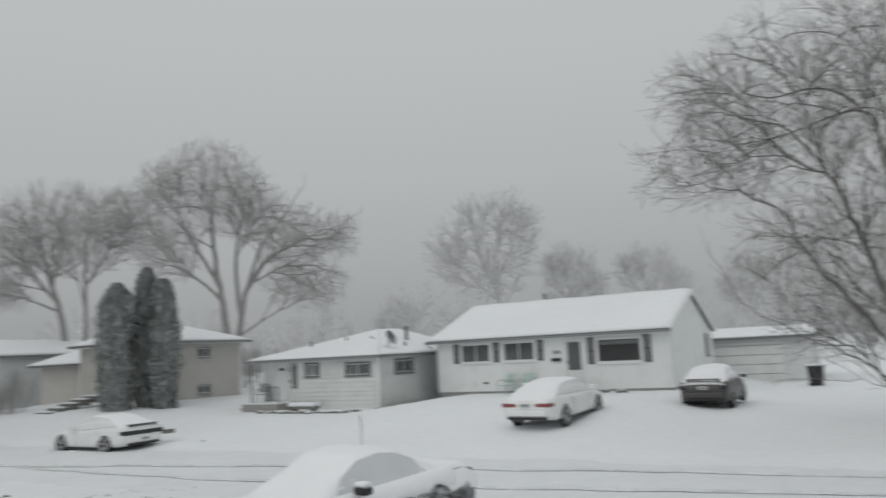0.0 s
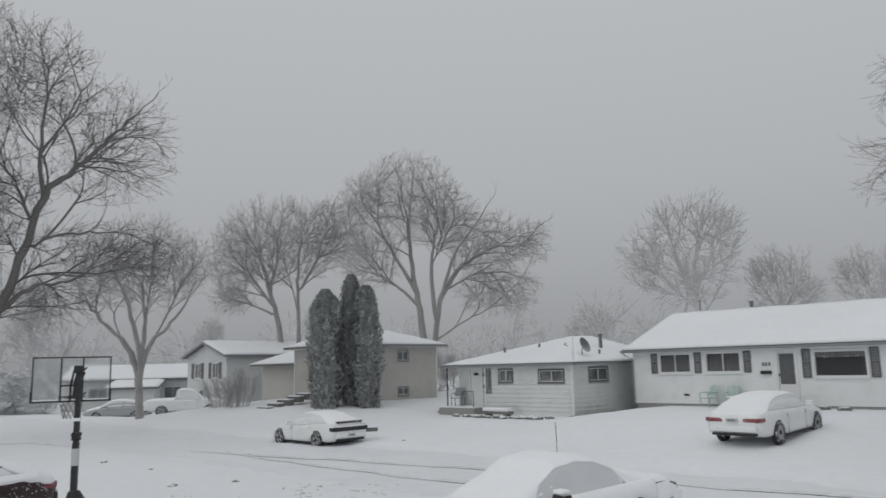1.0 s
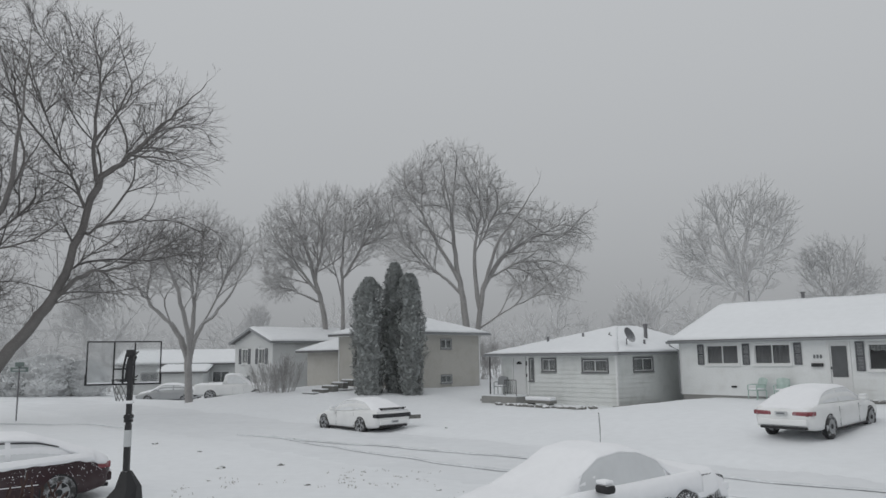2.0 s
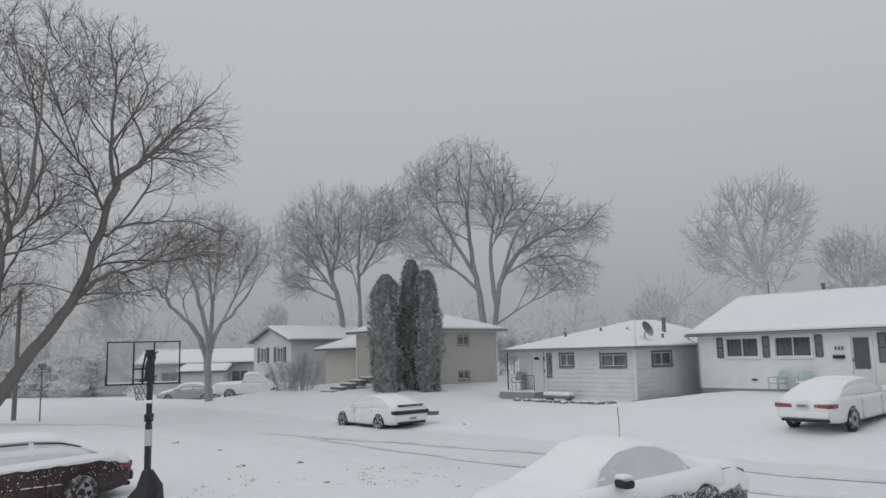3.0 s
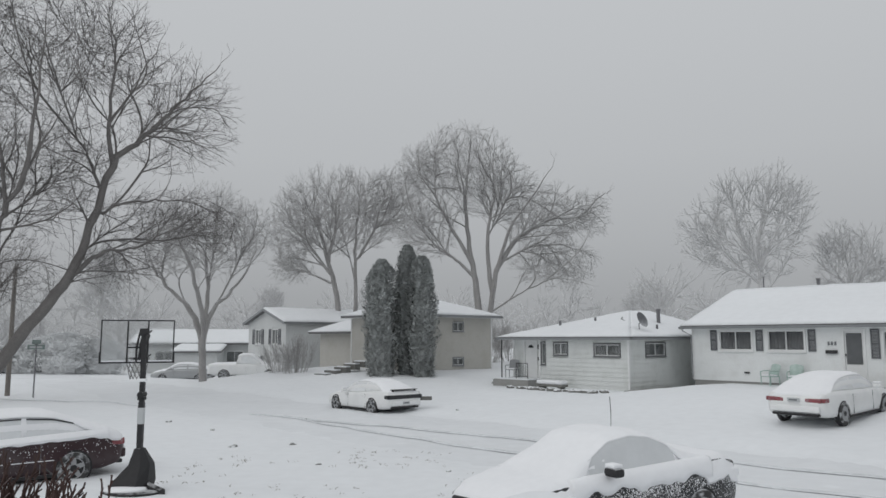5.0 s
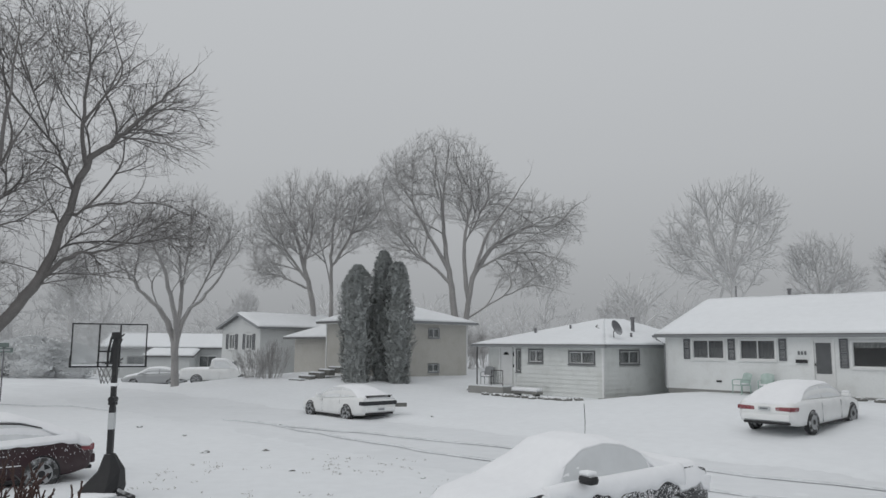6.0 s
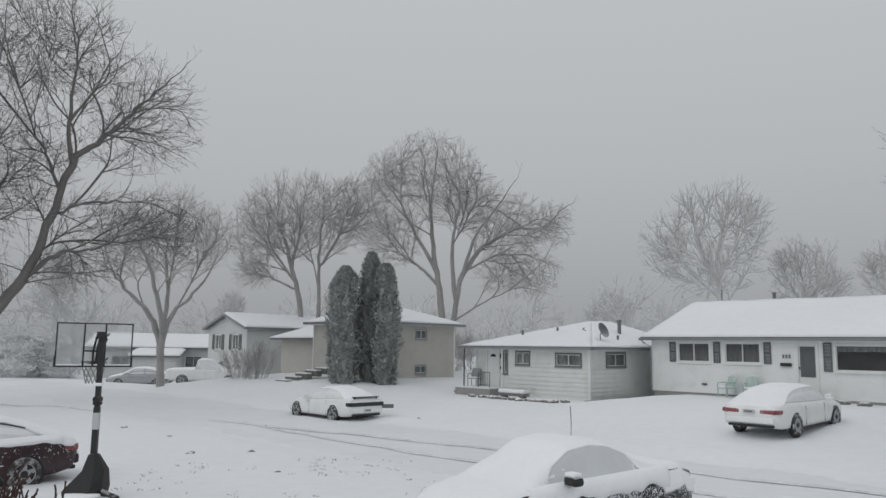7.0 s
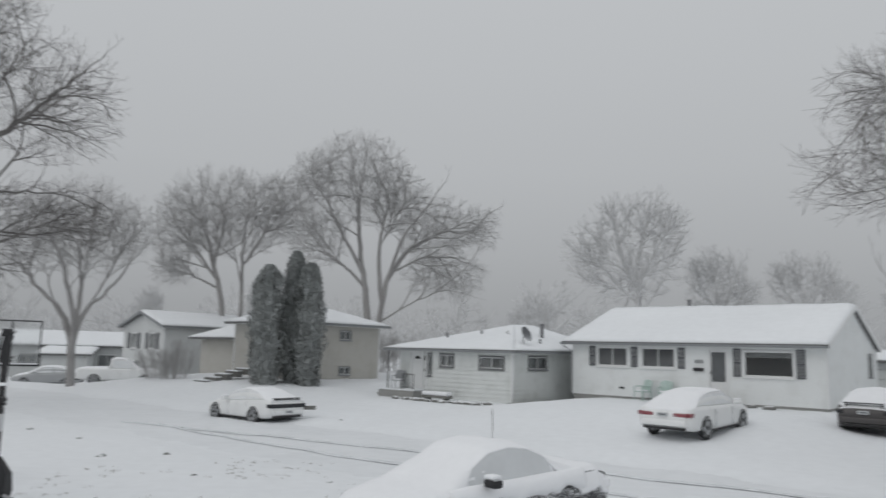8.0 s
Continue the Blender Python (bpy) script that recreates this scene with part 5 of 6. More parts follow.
# low woods behind the houses, with haze in their bark colour
scrub = tree("young_tree", at(2.5, 78.0, -0.3), "small tree in the woods behind, coloured pale for haze", [
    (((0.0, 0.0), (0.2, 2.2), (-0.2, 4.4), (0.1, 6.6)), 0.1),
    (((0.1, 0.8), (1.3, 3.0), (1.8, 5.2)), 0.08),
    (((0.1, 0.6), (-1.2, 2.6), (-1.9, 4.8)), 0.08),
], [(0.0, 4.4, 2.6, 2.6), (0.0, 2.2, 2.6, 1.4)], BARK_HAZED_FAR, BARK_HAZED_FAR, 61, buds=105, step=0.7, kill=0.3, lift=0.12, thin=0.026, twig=1.0, tufts=1.1)
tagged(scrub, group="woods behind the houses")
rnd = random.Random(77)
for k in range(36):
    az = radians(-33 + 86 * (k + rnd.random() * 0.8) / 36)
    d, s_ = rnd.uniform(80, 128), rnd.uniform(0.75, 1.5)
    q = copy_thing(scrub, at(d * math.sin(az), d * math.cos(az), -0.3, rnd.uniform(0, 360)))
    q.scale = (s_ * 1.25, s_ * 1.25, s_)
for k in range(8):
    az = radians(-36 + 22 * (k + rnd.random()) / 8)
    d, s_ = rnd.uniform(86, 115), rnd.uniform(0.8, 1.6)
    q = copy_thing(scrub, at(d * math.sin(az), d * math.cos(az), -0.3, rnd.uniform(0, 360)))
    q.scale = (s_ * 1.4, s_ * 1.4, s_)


def arborvitae(m, label, radius, tall, seed, name="arborvitae", group="arborvitae in a row", needles=NEEDLES, sprays=13000):
    """A clipped column of scale-leaf sprays round a short trunk."""
    rnd, bm = random.Random(seed), Wood()
    ob = thing(name, m, label, "tree", group)
    bm.add([Vector((0, 0, 0)), Vector((0, 0, tall * 0.5))], [0.14, 0.08], 8)
    bm.part("trunk", BARK, ob)
    v, f = [], []
    for k in range(sprays):
        t = rnd.random() ** 0.9
        a = rnd.uniform(0, math.tau)
        env = radius * min(1.0, (0.72 + 1.2 * t) if t < 0.25 else 1.02 - 0.18 * (t - 0.25)) * (1 if t < 0.66 else math.sqrt(max(0.02, 1 - ((t - 0.66) / 0.345) ** 2)))
        env *= 1 + 0.42 * noise.noise((math.cos(a) * 1.5, math.sin(a) * 1.5, t * 5 + seed)) + 0.36 * noise.noise((math.cos(a) * 3.5, math.sin(a) * 3.5, t * 13 + seed))
        r = env * (1 - 0.32 * rnd.random() ** 1.6)
        c = Vector((r * math.cos(a), r * math.sin(a), 0.15 + t * (tall - 0.2)))
        out = Vector((math.cos(a) + rnd.gauss(0, 0.45), math.sin(a) + rnd.gauss(0, 0.45), rnd.uniform(0.0, 1.8))).normalized()
        tan_ = Vector((-math.sin(a), math.cos(a), rnd.uniform(-0.3, 0.3))).normalized()
        s = rnd.uniform(0.05, 0.15) * max(1.0, 0.5 * radius)
        i = len(v)
        v += [c - tan_ * s * 0.5, c + out * s * 0.5 - tan_ * s * 0.45, c + out * s * 1.2, c + out * s * 0.5 + tan_ * s * 0.45, c + tan_ * s * 0.5]
        f += [(i, i + 1, i + 2), (i, i + 2, i + 4), (i + 2, i + 3, i + 4)]
    # inner body that keeps the column from being seen through
    me = bpy.data.meshes.new("crown")
    n = len(v)
    for j in range(9):
        z = tall * (0.02 + 0.93 * j / 8)
        rj = radius * (0.5, 0.66, 0.66, 0.64, 0.62, 0.58, 0.5, 0.32, 0.08)[j]
        v += [Vector((rj * math.cos(q * math.tau / 10), rj * math.sin(q * math.tau / 10), z)) for q in range(10)]
    for j in range(8):
        for q in range(10):
            f.append((n + j * 10 + q, n + j * 10 + (q + 1) % 10, n + (j + 1) * 10 + (q + 1) % 10, n + (j + 1) * 10 + q))
    me.from_pydata(v, [], f)
    me.materials.append(needles)
    cr = new("crown", me)
    cr.parent = ob
    return ob


arborvitae(at(-3.12, 44.2, -0.25), "broad dark green arborvitae with snow caught in it, lightened for haze", 1.1, 7.0, 3)
arborvitae(at(-1.62, 44.9, -0.25), "tall dark green arborvitae streaked with snow, lightened for haze", 0.78, 7.95, 5)
arborvitae(at(-0.72, 44.0, -0.25), "slim dark green arborvitae standing by the others, lightened for haze", 0.84, 7.3, 9)

# rounded evergreens across the side street, near white to stand for snowfall haze
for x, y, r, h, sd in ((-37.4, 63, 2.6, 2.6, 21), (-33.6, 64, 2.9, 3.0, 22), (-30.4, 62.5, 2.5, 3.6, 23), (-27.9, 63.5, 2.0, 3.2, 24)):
    arborvitae(at(x, y, -0.3), "broad evergreen coloured near white for snowfall haze", r, h, sd, "evergreen_tree", "evergreens across the side street", NEEDLES_HAZED, 8000)


# ---- things on the near side ----
# portable basketball hoop beside the drive
HX, HY = -5.5, 14.35
hoop = thing("basketball_hoop", at(HX, HY, -0.02), "black portable basketball hoop with a clear backboard", "basketball hoop")
bm = bmesh.new()
box(bm, -0.05, -0.05, 0.55, 0.05, 0.05, 1.62, bevel=0.008)
pole = part("pole", bm, BLACK, hoop)
part("pole_band", boxes((-0.053, -0.053, 1.22, 0.053, 0.053, 1.52), bevel=0.004), PLATE, pole, "pale worn band")
part("upper_pole", boxes((-0.043, -0.043, 1.55, 0.043, 0.043, 2.95), bevel=0.006), BLACK, pole)
bm = bmesh.new()
tube(bm, [(0.0, -0.1, 1.76), (0.0, 0.1, 1.76)], 0.06, 10)
part("crank_hub", bm, BLACK_PLASTIC, pole)
bm = bmesh.new()
box(bm, -0.065, -0.065, 1.66, 0.065, 0.065, 1.72, bevel=0.01)
part("height_crank", bm, BLACK_PLASTIC, pole)
bm = bmesh.new()
box(bm, -0.07, -0.06, 2.0, 0.07, 0.06, 2.06, bevel=0.02)
part("collar_snow", bm, SNOW_CAR, pole)
# weighted base: sloping cover, wheels, dark lip under snow
bm = bmesh.new()
rings = []
for z, x0, x1, y0, y1 in ((0.06, -0.38, 0.22, -0.42, 0.2), (0.2, -0.36, 0.26, -0.36, 0.18), (0.5, -0.12, 0.25, -0.2, 0.12), (0.78, -0.07, 0.08, -0.07, 0.07)):
    rings.append([(x0, y0, z), (x1 * 0.4, y0 * 1.05, z), (x1, y0 * 0.6, z + 0.02), (x1, y1, z), (0, y1 * 1.1, z), (x0, y1 * 0.6, z)])
loft(bm, rings)
part("base_cover", bm, BLACK_PLASTIC, hoop)
bm = bmesh.new()
loft(bm, [[(k * 0.56 * math.cos(t * math.tau / 20), k * 0.4 * math.sin(t * math.tau / 20) - 0.2, z) for t in range(20)] for k, z in ((1, -0.05), (1.0, 0.05), (0.9, 0.08), (0.05, 0.09))])
part("base_tank", bm, BLACK_PLASTIC, hoop)
bm = bmesh.new()
loft(bm, [[(-0.1 + k * 0.4 * math.cos(t * math.tau / 20), k * 0.3 * math.sin(t * math.tau / 20) - 0.3, z) for t in range(20)] for k, z in ((1, 0.08), (0.9, 0.12), (0.6, 0.15), (0.05, 0.16))])
part("base_snow", bm, SNOW_CAR, hoop, smooth=True)
bm = bmesh.new()
tube(bm, [(0.16, -0.1, 0.25), (0.3, -0.2, 0.1), (0.55, -0.3, 0.03), (0.62, -0.36, 0.0)], [0.03, 0.09, 0.08, 0.02], 7)
part("wheel_strut", bm, BLACK_PLASTIC, hoop)
# backboard faces away, turned a little to the street
board = part("backboard", boxes((-0.65, 0.0, 2.36, 0.65, 0.012, 3.14)), ACRYLIC, hoop, "clear backboard in a black frame")
board.matrix_local = pose(-0.29, 0.42, 0.0, 0, 0, 20)
board.visible_shadow = False
fr = [(-0.67, -0.012, 2.33, -0.645, 0.024, 3.17), (0.645, -0.012, 2.33, 0.67, 0.024, 3.17), (-0.645, -0.012, 3.145, 0.645, 0.024, 3.17), (-0.645, -0.012, 2.33, 0.645, 0.024, 2.36)]
part("frame", boxes(*fr), BLACK, board)
part("strut", boxes((-0.2, -0.045, 2.36, -0.17, -0.014, 3.14)), BLACK, board)
part("strut", boxes((0.17, -0.045, 2.36, 0.2, -0.014, 3.14)), BLACK, board)
part("cross_strut", boxes((-0.17, -0.04, 2.62, 0.17, -0.014, 2.65)), BLACK, board)
part("board_snow", boxes((-0.64, -0.02, 2.362, 0.64, 0.03, 2.385), bevel=0.008), SNOW_CAR, board)
for s in (-1, 1):
    part("edge_pad", boxes((s * 0.645, -0.02, 2.33, s * 0.685, 0.03, 2.55), bevel=0.008), BLACK, board)
bm = bmesh.new()
for s in (-0.09, 0.09):
    tube(bm, [(s * 0.5, 0.0, 2.88), (s - 0.1, 0.36, 2.96)], 0.018, 6)
    tube(bm, [(s * 0.5, 0.02, 2.45), (s - 0.1, 0.36, 2.5)], 0.018, 6)
tube(bm, [(0.0, -0.06, 2.9), (-0.14, 0.14, 2.45), (-0.12, 0.34, 2.46)], 0.03, 6)
tube(bm, [(0.02, -0.05, 2.2), (-0.08, 0.12, 2.62), (-0.05, 0.1, 2.9)], 0.022, 6)
part("lift_arm", bm, BLACK, hoop)
for x0_, dz_ in ((-0.03, 0.0), (-0.1, -0.05)):
    bm = bmesh.new()
    tube(bm, [(x0_, 0.02, 2.97 + dz_), (x0_ - 0.1, 0.14, 2.68 + dz_), (x0_ - 0.16, 0.3, 2.42 + dz_)], 0.022, 6)
    part("parallel_arm", bm, BLACK, hoop)
part("pole_head", boxes((-0.085, -0.06, 2.86, 0.07, 0.06, 3.0), bevel=0.02), BLACK, hoop)
bm = bmesh.new()
tube(bm, [(0.05, -0.07, 2.96), (0.12, -0.07, 2.86), (0.06, -0.07, 2.7)], 0.016, 6)
part("lift_handle", bm, BLACK, hoop)
bm = bmesh.new()
ring = [(0.23 * math.cos(t * math.tau / 20), 0.39 + 0.23 * math.sin(t * math.tau / 20), 2.42) for t in range(21)]
tube(bm, ring, 0.01, 5)
box(bm, -0.07, 0.026, 2.38, 0.07, 0.17, 2.44)
rim = part("rim", bm, BLACK, board)
bm = bmesh.new()
for k in range(12):
    for sgn in (-1, 1):
        line = []
        for j in range(5):
            a = (k + sgn * j * 0.5) * math.tau / 12
            r = 0.225 - 0.024 * j
            line.append((r * math.cos(a), 0.39 + r * math.sin(a), 2.41 - 0.1 * j))
        tube(bm, line, 0.007, 3)
part("net", bm, NET, board, "white cord net")

# shrub under the window
def shrub(m, label, wide, tall, stems, seed, mat):
    rnd, wood = random.Random(seed), Wood()
    ob = thing("shrub", m, label, "shrub")
    for k in range(stems):
        a, q = rnd.uniform(0, math.tau), rnd.random() ** 0.6
        foot = Vector((wide * 0.25 * q * math.cos(a), wide * 0.25 * q * math.sin(a), 0))
        d = Vector((0.6 * q * math.cos(a), 0.6 * q * math.sin(a), 1)).normalized()
        sprout(rnd, wood, foot, d, tall * rnd.uniform(0.75, 1.05), 0.016, 2, {"levels": 4, "count": (6, 6, 7, 4), "lift": (0.3,), "angle": (14, 38), "ratio": (0.16, 0.32), "wander": 0.07, "thin": 0.008})
    wood.part("twig_mass", mat, ob)
    return ob


shrub(pose(-3.85, 5.95, -0.1), "bushy dark shrub with reddish snow-tipped twigs", 2.1, 1.72, 260, 2, SHRUB)
# distant shrubs, lightened for haze by the pale bark colour
for x, y, w, h, sd in ((-8.7, 47.5, 3.0, 2.2, 4), (-9.9, 48.6, 2.6, 1.7, 5), (4.4, 60.0, 3.0, 3.4, 6), (6.2, 62.0, 3.4, 3.0, 7), (7.6, 59.0, 3.0, 2.6, 8)):
    shrub(at(x, y, -0.05), "leafless shrub beside a house, coloured pale for haze", w, h, 45, sd, BARK_HAZED)
bm = bmesh.new()
tube(bm, [(-3.62, 6.9, -0.1), (-3.42, 6.95, 1.0), (-3.38, 6.97, 1.4), (-3.46, 7.0, 1.58), (-3.55, 7.05, 1.62)], 0.008, 5)
tagged(part("plant_hook", bm, BLACK), "thin black wire hook beside the shrub", "hook")

# street sign and utility pole at the corner
sign = thing("street_sign", at(-19.2, 36.6), "street sign on a thin metal post", "sign")
bm = bmesh.new()
tube(bm, [(0, 0, -0.2), (0, 0, 2.5)], 0.035, 8)
part("post", bm, METAL, sign)
plate = part("name_plate", boxes((-0.42, -0.012, 2.28, 0.42, 0.012, 2.5), bevel=0.005), SIGN_GREEN, sign)
part("print_bar", boxes((-0.3, -0.018, 2.35, 0.3, -0.0135, 2.43)), PLATE, plate)
part("cross_plate", boxes((-0.012, -0.4, 2.53, 0.012, 0.4, 2.74), bevel=0.005), SIGN_GREEN, sign)
part("finial", boxes((-0.06, -0.06, 2.5, 0.06, 0.06, 2.53), bevel=0.01), METAL, sign)
up = thing("utility_pole", at(-21.0, 37.6), "weathered wooden utility pole", "pole")
bm = bmesh.new()
tube(bm, [(0, 0, -0.3), (0, 0, 3.2), (0, 0, 6.4)], [0.12, 0.11, 0.095], 10)
part("shaft", bm, WOOD, up)
# driveway marker
bm = bmesh.new()
tube(bm, [(0, 0, -0.2), (0.015, 0, 0.5), (-0.01, 0, 1.0)], 0.012, 5)
mk = part("driveway_marker", bm, BLACK)
mk.matrix_world = at(5.4, 23.3)
tagged(mk, "thin dark driveway marker rod stuck in snow", "marker")
# plank by the coupe
pk = part("plank", boxes((-0.45, -0.09, 0.0, 0.45, 0.09, 0.16), bevel=0.015), STONE)
pk.matrix_world = at(-0.55, 30.6, 0.3, 10)
tagged(pk, "grey board lying across a snow bank", "board")

# lawn chairs in front of the ranch house
def lawn_chair(m, mat=CHAIR_GREEN, label="mint green plastic lawn chair dusted with snow", group="lawn chairs by the wall"):
    ob = thing("lawn_chair", m, label, "chair", group)
    part("seat", boxes((-0.27, -0.27, 0.36, 0.27, 0.24, 0.4), bevel=0.015), mat, ob)
    part("seat_snow", boxes((-0.25, -0.26, 0.404, 0.25, 0.2, 0.46), bevel=0.025), SNOW_CAR, ob)
    bm = bmesh.new()
    loft(bm, [[(0.3 * math.sin(u * 1.1) / 0.9, 0.2 + dy + 0.13 * v - 0.05 * math.cos(u * 1.4), 0.38 + 0.56 * v - 0.1 * v * u * u) for u in (-0.9, -0.55, 0.0, 0.55, 0.9)] + [(0.3 * math.sin(u * 1.1) / 0.9, 0.225 + dy + 0.13 * v - 0.05 * math.cos(u * 1.4), 0.38 + 0.56 * v - 0.1 * v * u * u) for u in (0.9, 0.55, 0.0, -0.55, -0.9)] for v, dy in ((0, 0), (0.5, 0.01), (1, 0.04))])
    part("backrest", bm, mat, ob)
    for x in (-0.28, 0.28):
        bm = bmesh.new()
        tube(bm, [(x, 0.24, 0.62), (x, -0.1, 0.63), (x, -0.27, 0.6), (x, -0.29, 0.4)], 0.025, 6)
        part("armrest", bm, mat, ob)
        for y in (-0.27, 0.26):
            bm = bmesh.new()
            tube(bm, [(x, y, -0.05), (x, y * 0.95, 0.4)], 0.024, 6)
            part("leg", bm, mat, ob)
    return ob


c0 = AX * (RA + 4.15) + BX * (RB - 0.75)
chair = lawn_chair(pose(c0.x, c0.y, height(c0.x, c0.y) + 0.03, 0, 0, TURN - 25))
c1 = AX * (RA + 5.25) + BX * (RB - 0.7)
copy_thing(chair, pose(c1.x, c1.y, height(c1.x, c1.y) + 0.03, 0, 0, TURN + 12))

c2 = AX * (HA + 0.4) + BX * (HB - 0.1)
lawn_chair(pose(c2.x, c2.y, HZ + 0.45, 0, 0, TURN + 20), GUTTER, "grey porch chair with snow on its seat", "porch chairs")

# snow-covered bench and stone edging in the bungalow's garden
c = AX * (HA + 3.95) + BX * (HB - 1.0)
bench = thing("garden_bench", pose(c.x, c.y, height(c.x, c.y), 0, 0, TURN), "low dark garden bench with a thick pad of snow", "bench")
part("seat", boxes((-0.85, -0.25, 0.1, 0.85, 0.25, 0.24), bevel=0.02), STONE, bench)
for x in (-0.6, 0.6):
    part("leg", boxes((x - 0.1, -0.2, -0.15, x + 0.1, 0.2, 0.1), bevel=0.01), STONE, bench)
part("snow_pad", boxes((-0.83, -0.24, 0.244, 0.83, 0.24, 0.42), bevel=0.07), SNOW_CAR, bench)
rnd = random.Random(11)
for k in range(34):
    t = k / 33
    u, v = HA + 1.9 + 6.3 * t + rnd.uniform(-0.06, 0.06), HB - 1.9 - 0.55 * math.sin(t * math.pi) + rnd.uniform(-0.12, 0.12)
    if rnd.random() < 0.2:
        continue
    p = AX * u + BX * v
    bm = bmesh.new()
    bmesh.ops.create_icosphere(bm, subdivisions=2, radius=1.0)
    sx, sy, sz = rnd.uniform(0.14, 0.3), rnd.uniform(0.1, 0.18), rnd.uniform(0.07, 0.13)
    for q in bm.verts:
        n_ = 1 + 0.35 * noise.noise(q.co * 1.5 + Vector((k, 0, 0)))
        q.co = Vector((q.co.x * sx * n_, q.co.y * sy * n_, max(-0.6, min(0.75, q.co.z)) * sz * n_))
    st = part("stone", bm, STONE)
    st.matrix_world = pose(p.x, p.y, height(p.x, p.y) + 0.05, rnd.uniform(-8, 8), rnd.uniform(-8, 8), TURN + rnd.uniform(-25, 25))
    tagged(st, "dark flat edging stone capped with snow", "stone", "garden edging stones")
bm, rings = bmesh.new(), []
for k in range(13):
    w = 0.95 * (1 - (k / 12) ** 2) + 0.06
    row = [AX * (HA + HL + o) + BX * (HB - 0.55 + 0.34 * k) for o in (0.06, 0.06 + w)]
    rings.append([(q.x, q.y, height(q.x, q.y) + dz) for q, dz in ((row[0], 0.0), (row[0], 0.05), (row[1], 0.045), (row[1], 0.0))])
loft(bm, rings)
pv = part("path", bm, CONCRETE)
tagged(pv, "strip of bare wet concrete beside the bungalow", "path", kind="structure")

# the street, its snow packed greyer by traffic
us = np.arange(-62.0, 30.0, 0.5)
rows_ = []
for k in range(15):
    row = []
    for u in us:
        edge = 0.35 * noise.noise((u * 0.35, k > 7, 6.0)) * abs(k / 7 - 1) ** 2
        q = AX * float(u) + BX * (15.5 + 3.3 * (k / 7 - 1) + edge)
        row.append((q.x, q.y, height(q.x, q.y) + 0.006 - 0.02 * (abs(k / 7 - 1) > 0.99)))
    rows_.append(row)
road = part("road", loft(bmesh.new(), rows_, close=False), PACKED, smooth=True)
tagged(road, "street under grey packed snow", "road", kind="structure")

# wheel tracks along the street
for p, q, be, w in (((-7.0, 29.0), (13.8, 11.2), 0.75, 0.12), ((-5.6, 28.4), (12.6, 9.9), -0.85, 0.12), ((-26, 36.5), (-12.5, 33.2), 0.4, 0.1)):
    tagged(part("wheel_track", track(p, q, be, w), SLUSH), "shallow grey wheel track in street snow", "wheel track", "wheel tracks", kind="structure")

# grass tips, leaves and clods showing through the snow
rnd, tuft, clod = random.Random(6), Wood(), []
for k in range(300):
    x, y = rnd.uniform(-5.5, 3.0), rnd.uniform(11.5, 21.5)
    if noise.noise((x * 0.5, y * 0.5, 3.3)) < 0.08 or ab(x, y)[1] > 13.2:
        continue
    z = height(x, y)
    for j in range(rnd.randint(2, 6)):
        o = Vector((x + rnd.gauss(0, 0.05), y + rnd.gauss(0, 0.05), z - 0.02))
        d = Vector((rnd.gauss(0, 0.5), rnd.gauss(0, 0.5), 1)).normalized()
        h = rnd.uniform(0.015, 0.045)
        tuft.add([o, o + d * h, o + d * h * 1.6 + Vector((rnd.gauss(0, 0.02), 0, 0))], [0.006, 0.005, 0.002], 3)
g = tuft.part("grass_tips", STALK, None)
tagged(g, "sparse dead grass tips poking through the snow", "grass", kind="stuff")
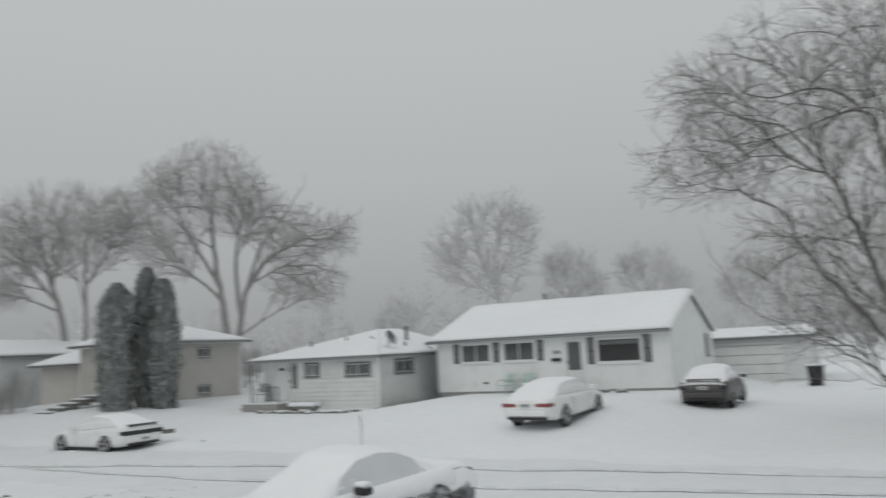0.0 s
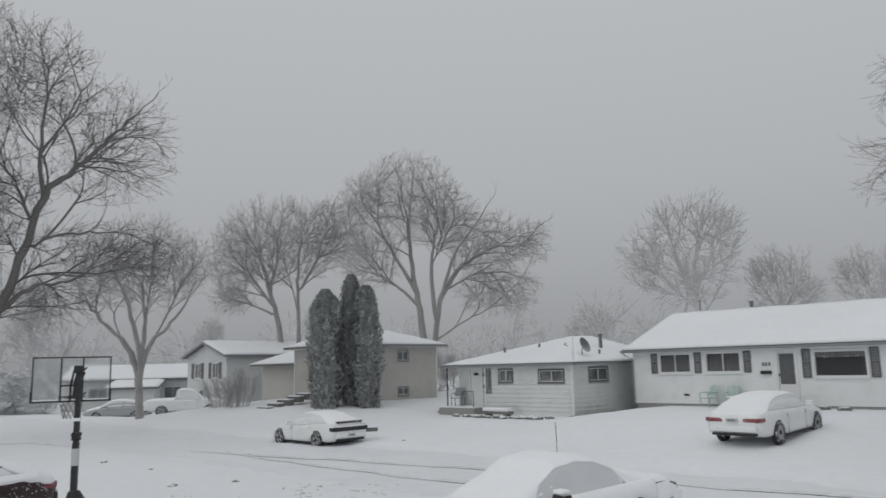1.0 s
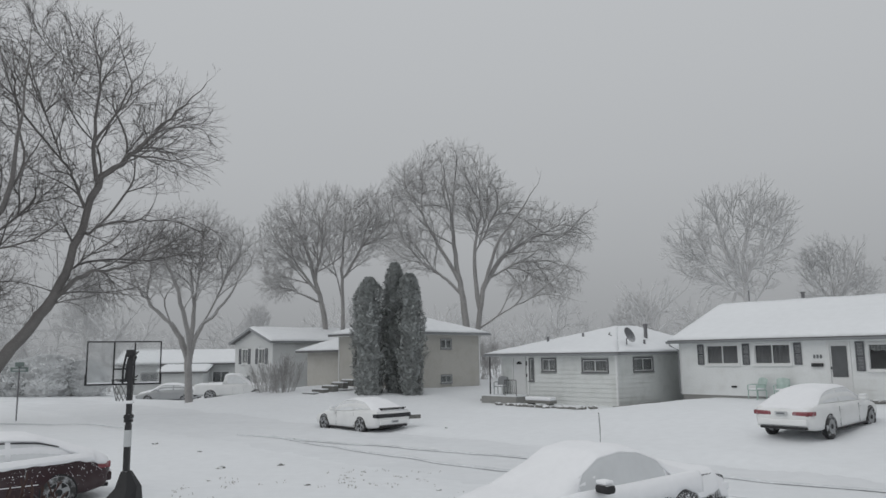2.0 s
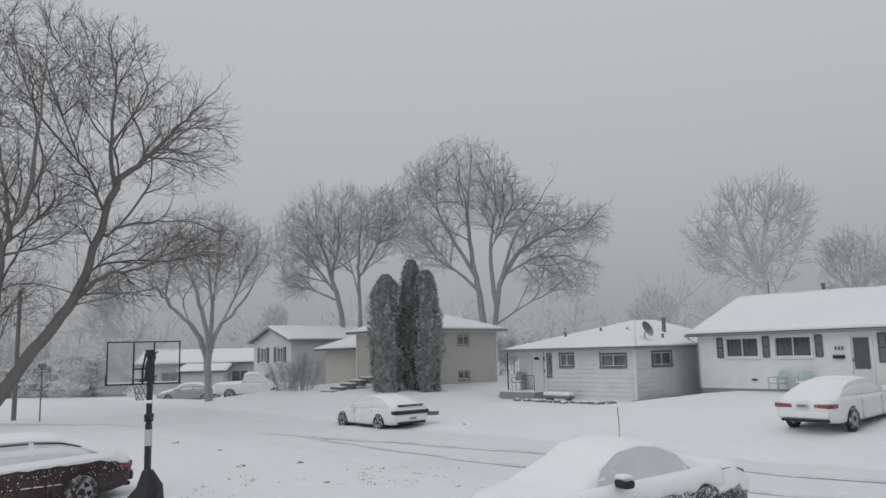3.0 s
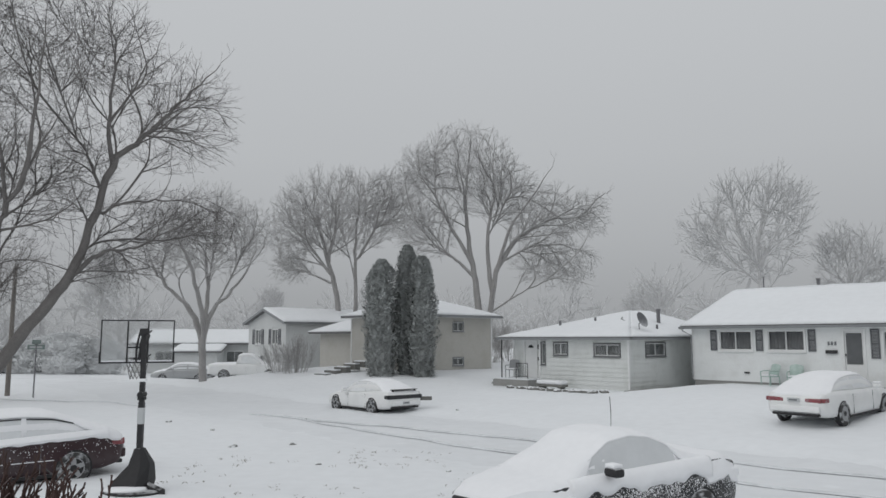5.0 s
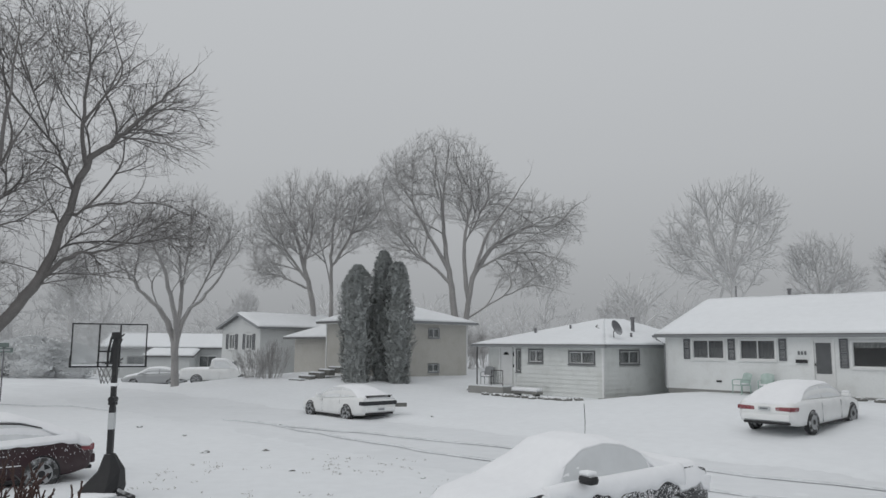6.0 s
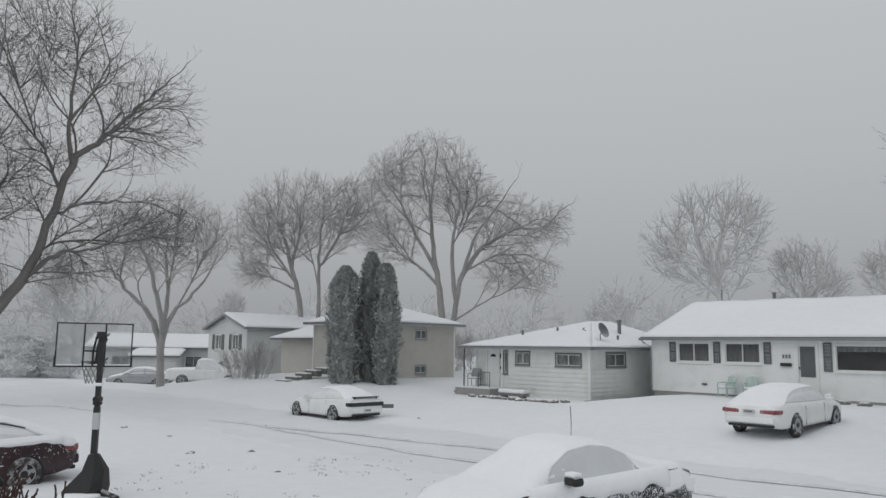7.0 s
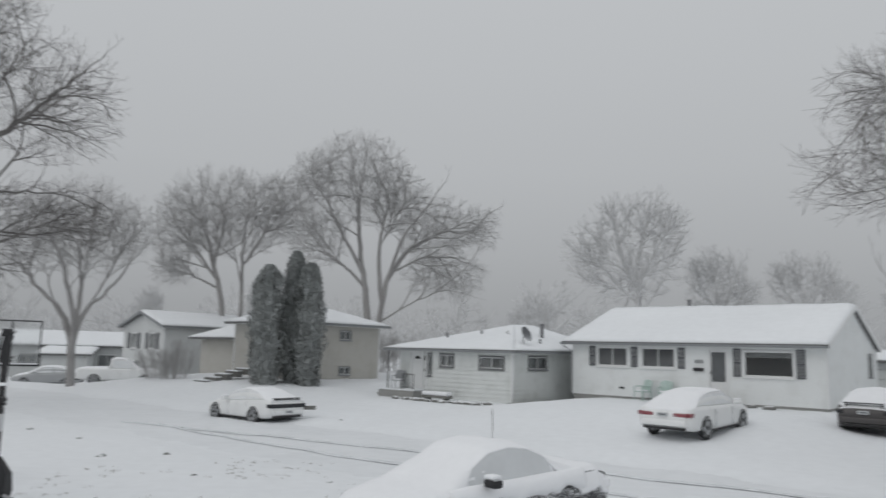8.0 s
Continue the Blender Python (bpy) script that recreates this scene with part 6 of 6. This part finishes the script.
for x, y, s in ((-4.6, 27.2, 0.1), (-5.3, 20.2, 0.12), (-3.8, 20.6, 0.1), (-6.8, 23.5, 0.08), (-2.6, 17.2, 0.07), (0.3, 16.4, 0.06), (-9.0, 26, 0.1), (0.9, 29.6, 0.07)):
    bm = bmesh.new()
    bmesh.ops.create_icosphere(bm, subdivisions=2, radius=s)
    for q in bm.verts:
        q.co *= 1 + 0.5 * noise.noise(q.co * 14 + Vector((x, y, 0)))
        q.co.z *= 0.5
    cl = part("clod", bm, STONE)
    cl.matrix_world = at(x, y, 0.01, x * 40)
    tagged(cl, "small dark clod of frozen slush", "clod", "clods on the snow")

# stones by the ranch house's step
rnd = random.Random(19)
for u, v, sx in ((8.55, -0.75, 0.34), (9.05, -0.6, 0.26), (9.9, -0.85, 0.3), (8.15, -1.2, 0.22)):
    p = AX * (RA + u) + BX * (RB + v)
    bm = bmesh.new()
    bmesh.ops.create_icosphere(bm, subdivisions=2, radius=1.0)
    for q in bm.verts:
        n_ = 1 + 0.35 * noise.noise(q.co * 1.5 + Vector((u, 3, 0)))
        q.co = Vector((q.co.x * sx * n_, q.co.y * sx * 0.6 * n_, max(-0.6, min(0.7, q.co.z)) * 0.13 * n_))
    st = part("stone", bm, STONE)
    st.matrix_world = pose(p.x, p.y, height(p.x, p.y) + 0.06, 0, 0, TURN + rnd.uniform(-30, 30))
    tagged(st, "dark flat stone beside the front step", "stone", "stones by the step")

# wheeled bin beside the garage
bin_ = thing("wheeled_bin", at(30.3, 29.7, -0.03, 30), "dark wheeled rubbish bin with snow on its lid", "bin")
bm = bmesh.new()
loft(bm, [[(-w, -w * 1.1, z), (w, -w * 1.1, z), (w, w * 1.1, z), (-w, w * 1.1, z)] for w, z in ((0.23, 0.06), (0.3, 0.95))])
part("body", bm, BLACK_PLASTIC, bin_)
lid = part("lid", boxes((-0.33, -0.37, 0.95, 0.33, 0.36, 1.02), bevel=0.02), BLACK_PLASTIC, bin_)
part("lid_snow", boxes((-0.31, -0.34, 1.024, 0.31, 0.34, 1.12), bevel=0.04), SNOW_CAR, lid)
for x in (-0.26, 0.26):
    bm = bmesh.new()
    tube(bm, [(x - 0.03, 0.24, 0.1), (x + 0.03, 0.24, 0.1)], 0.1, 14)
    part("wheel", bm, BLACK, bin_)
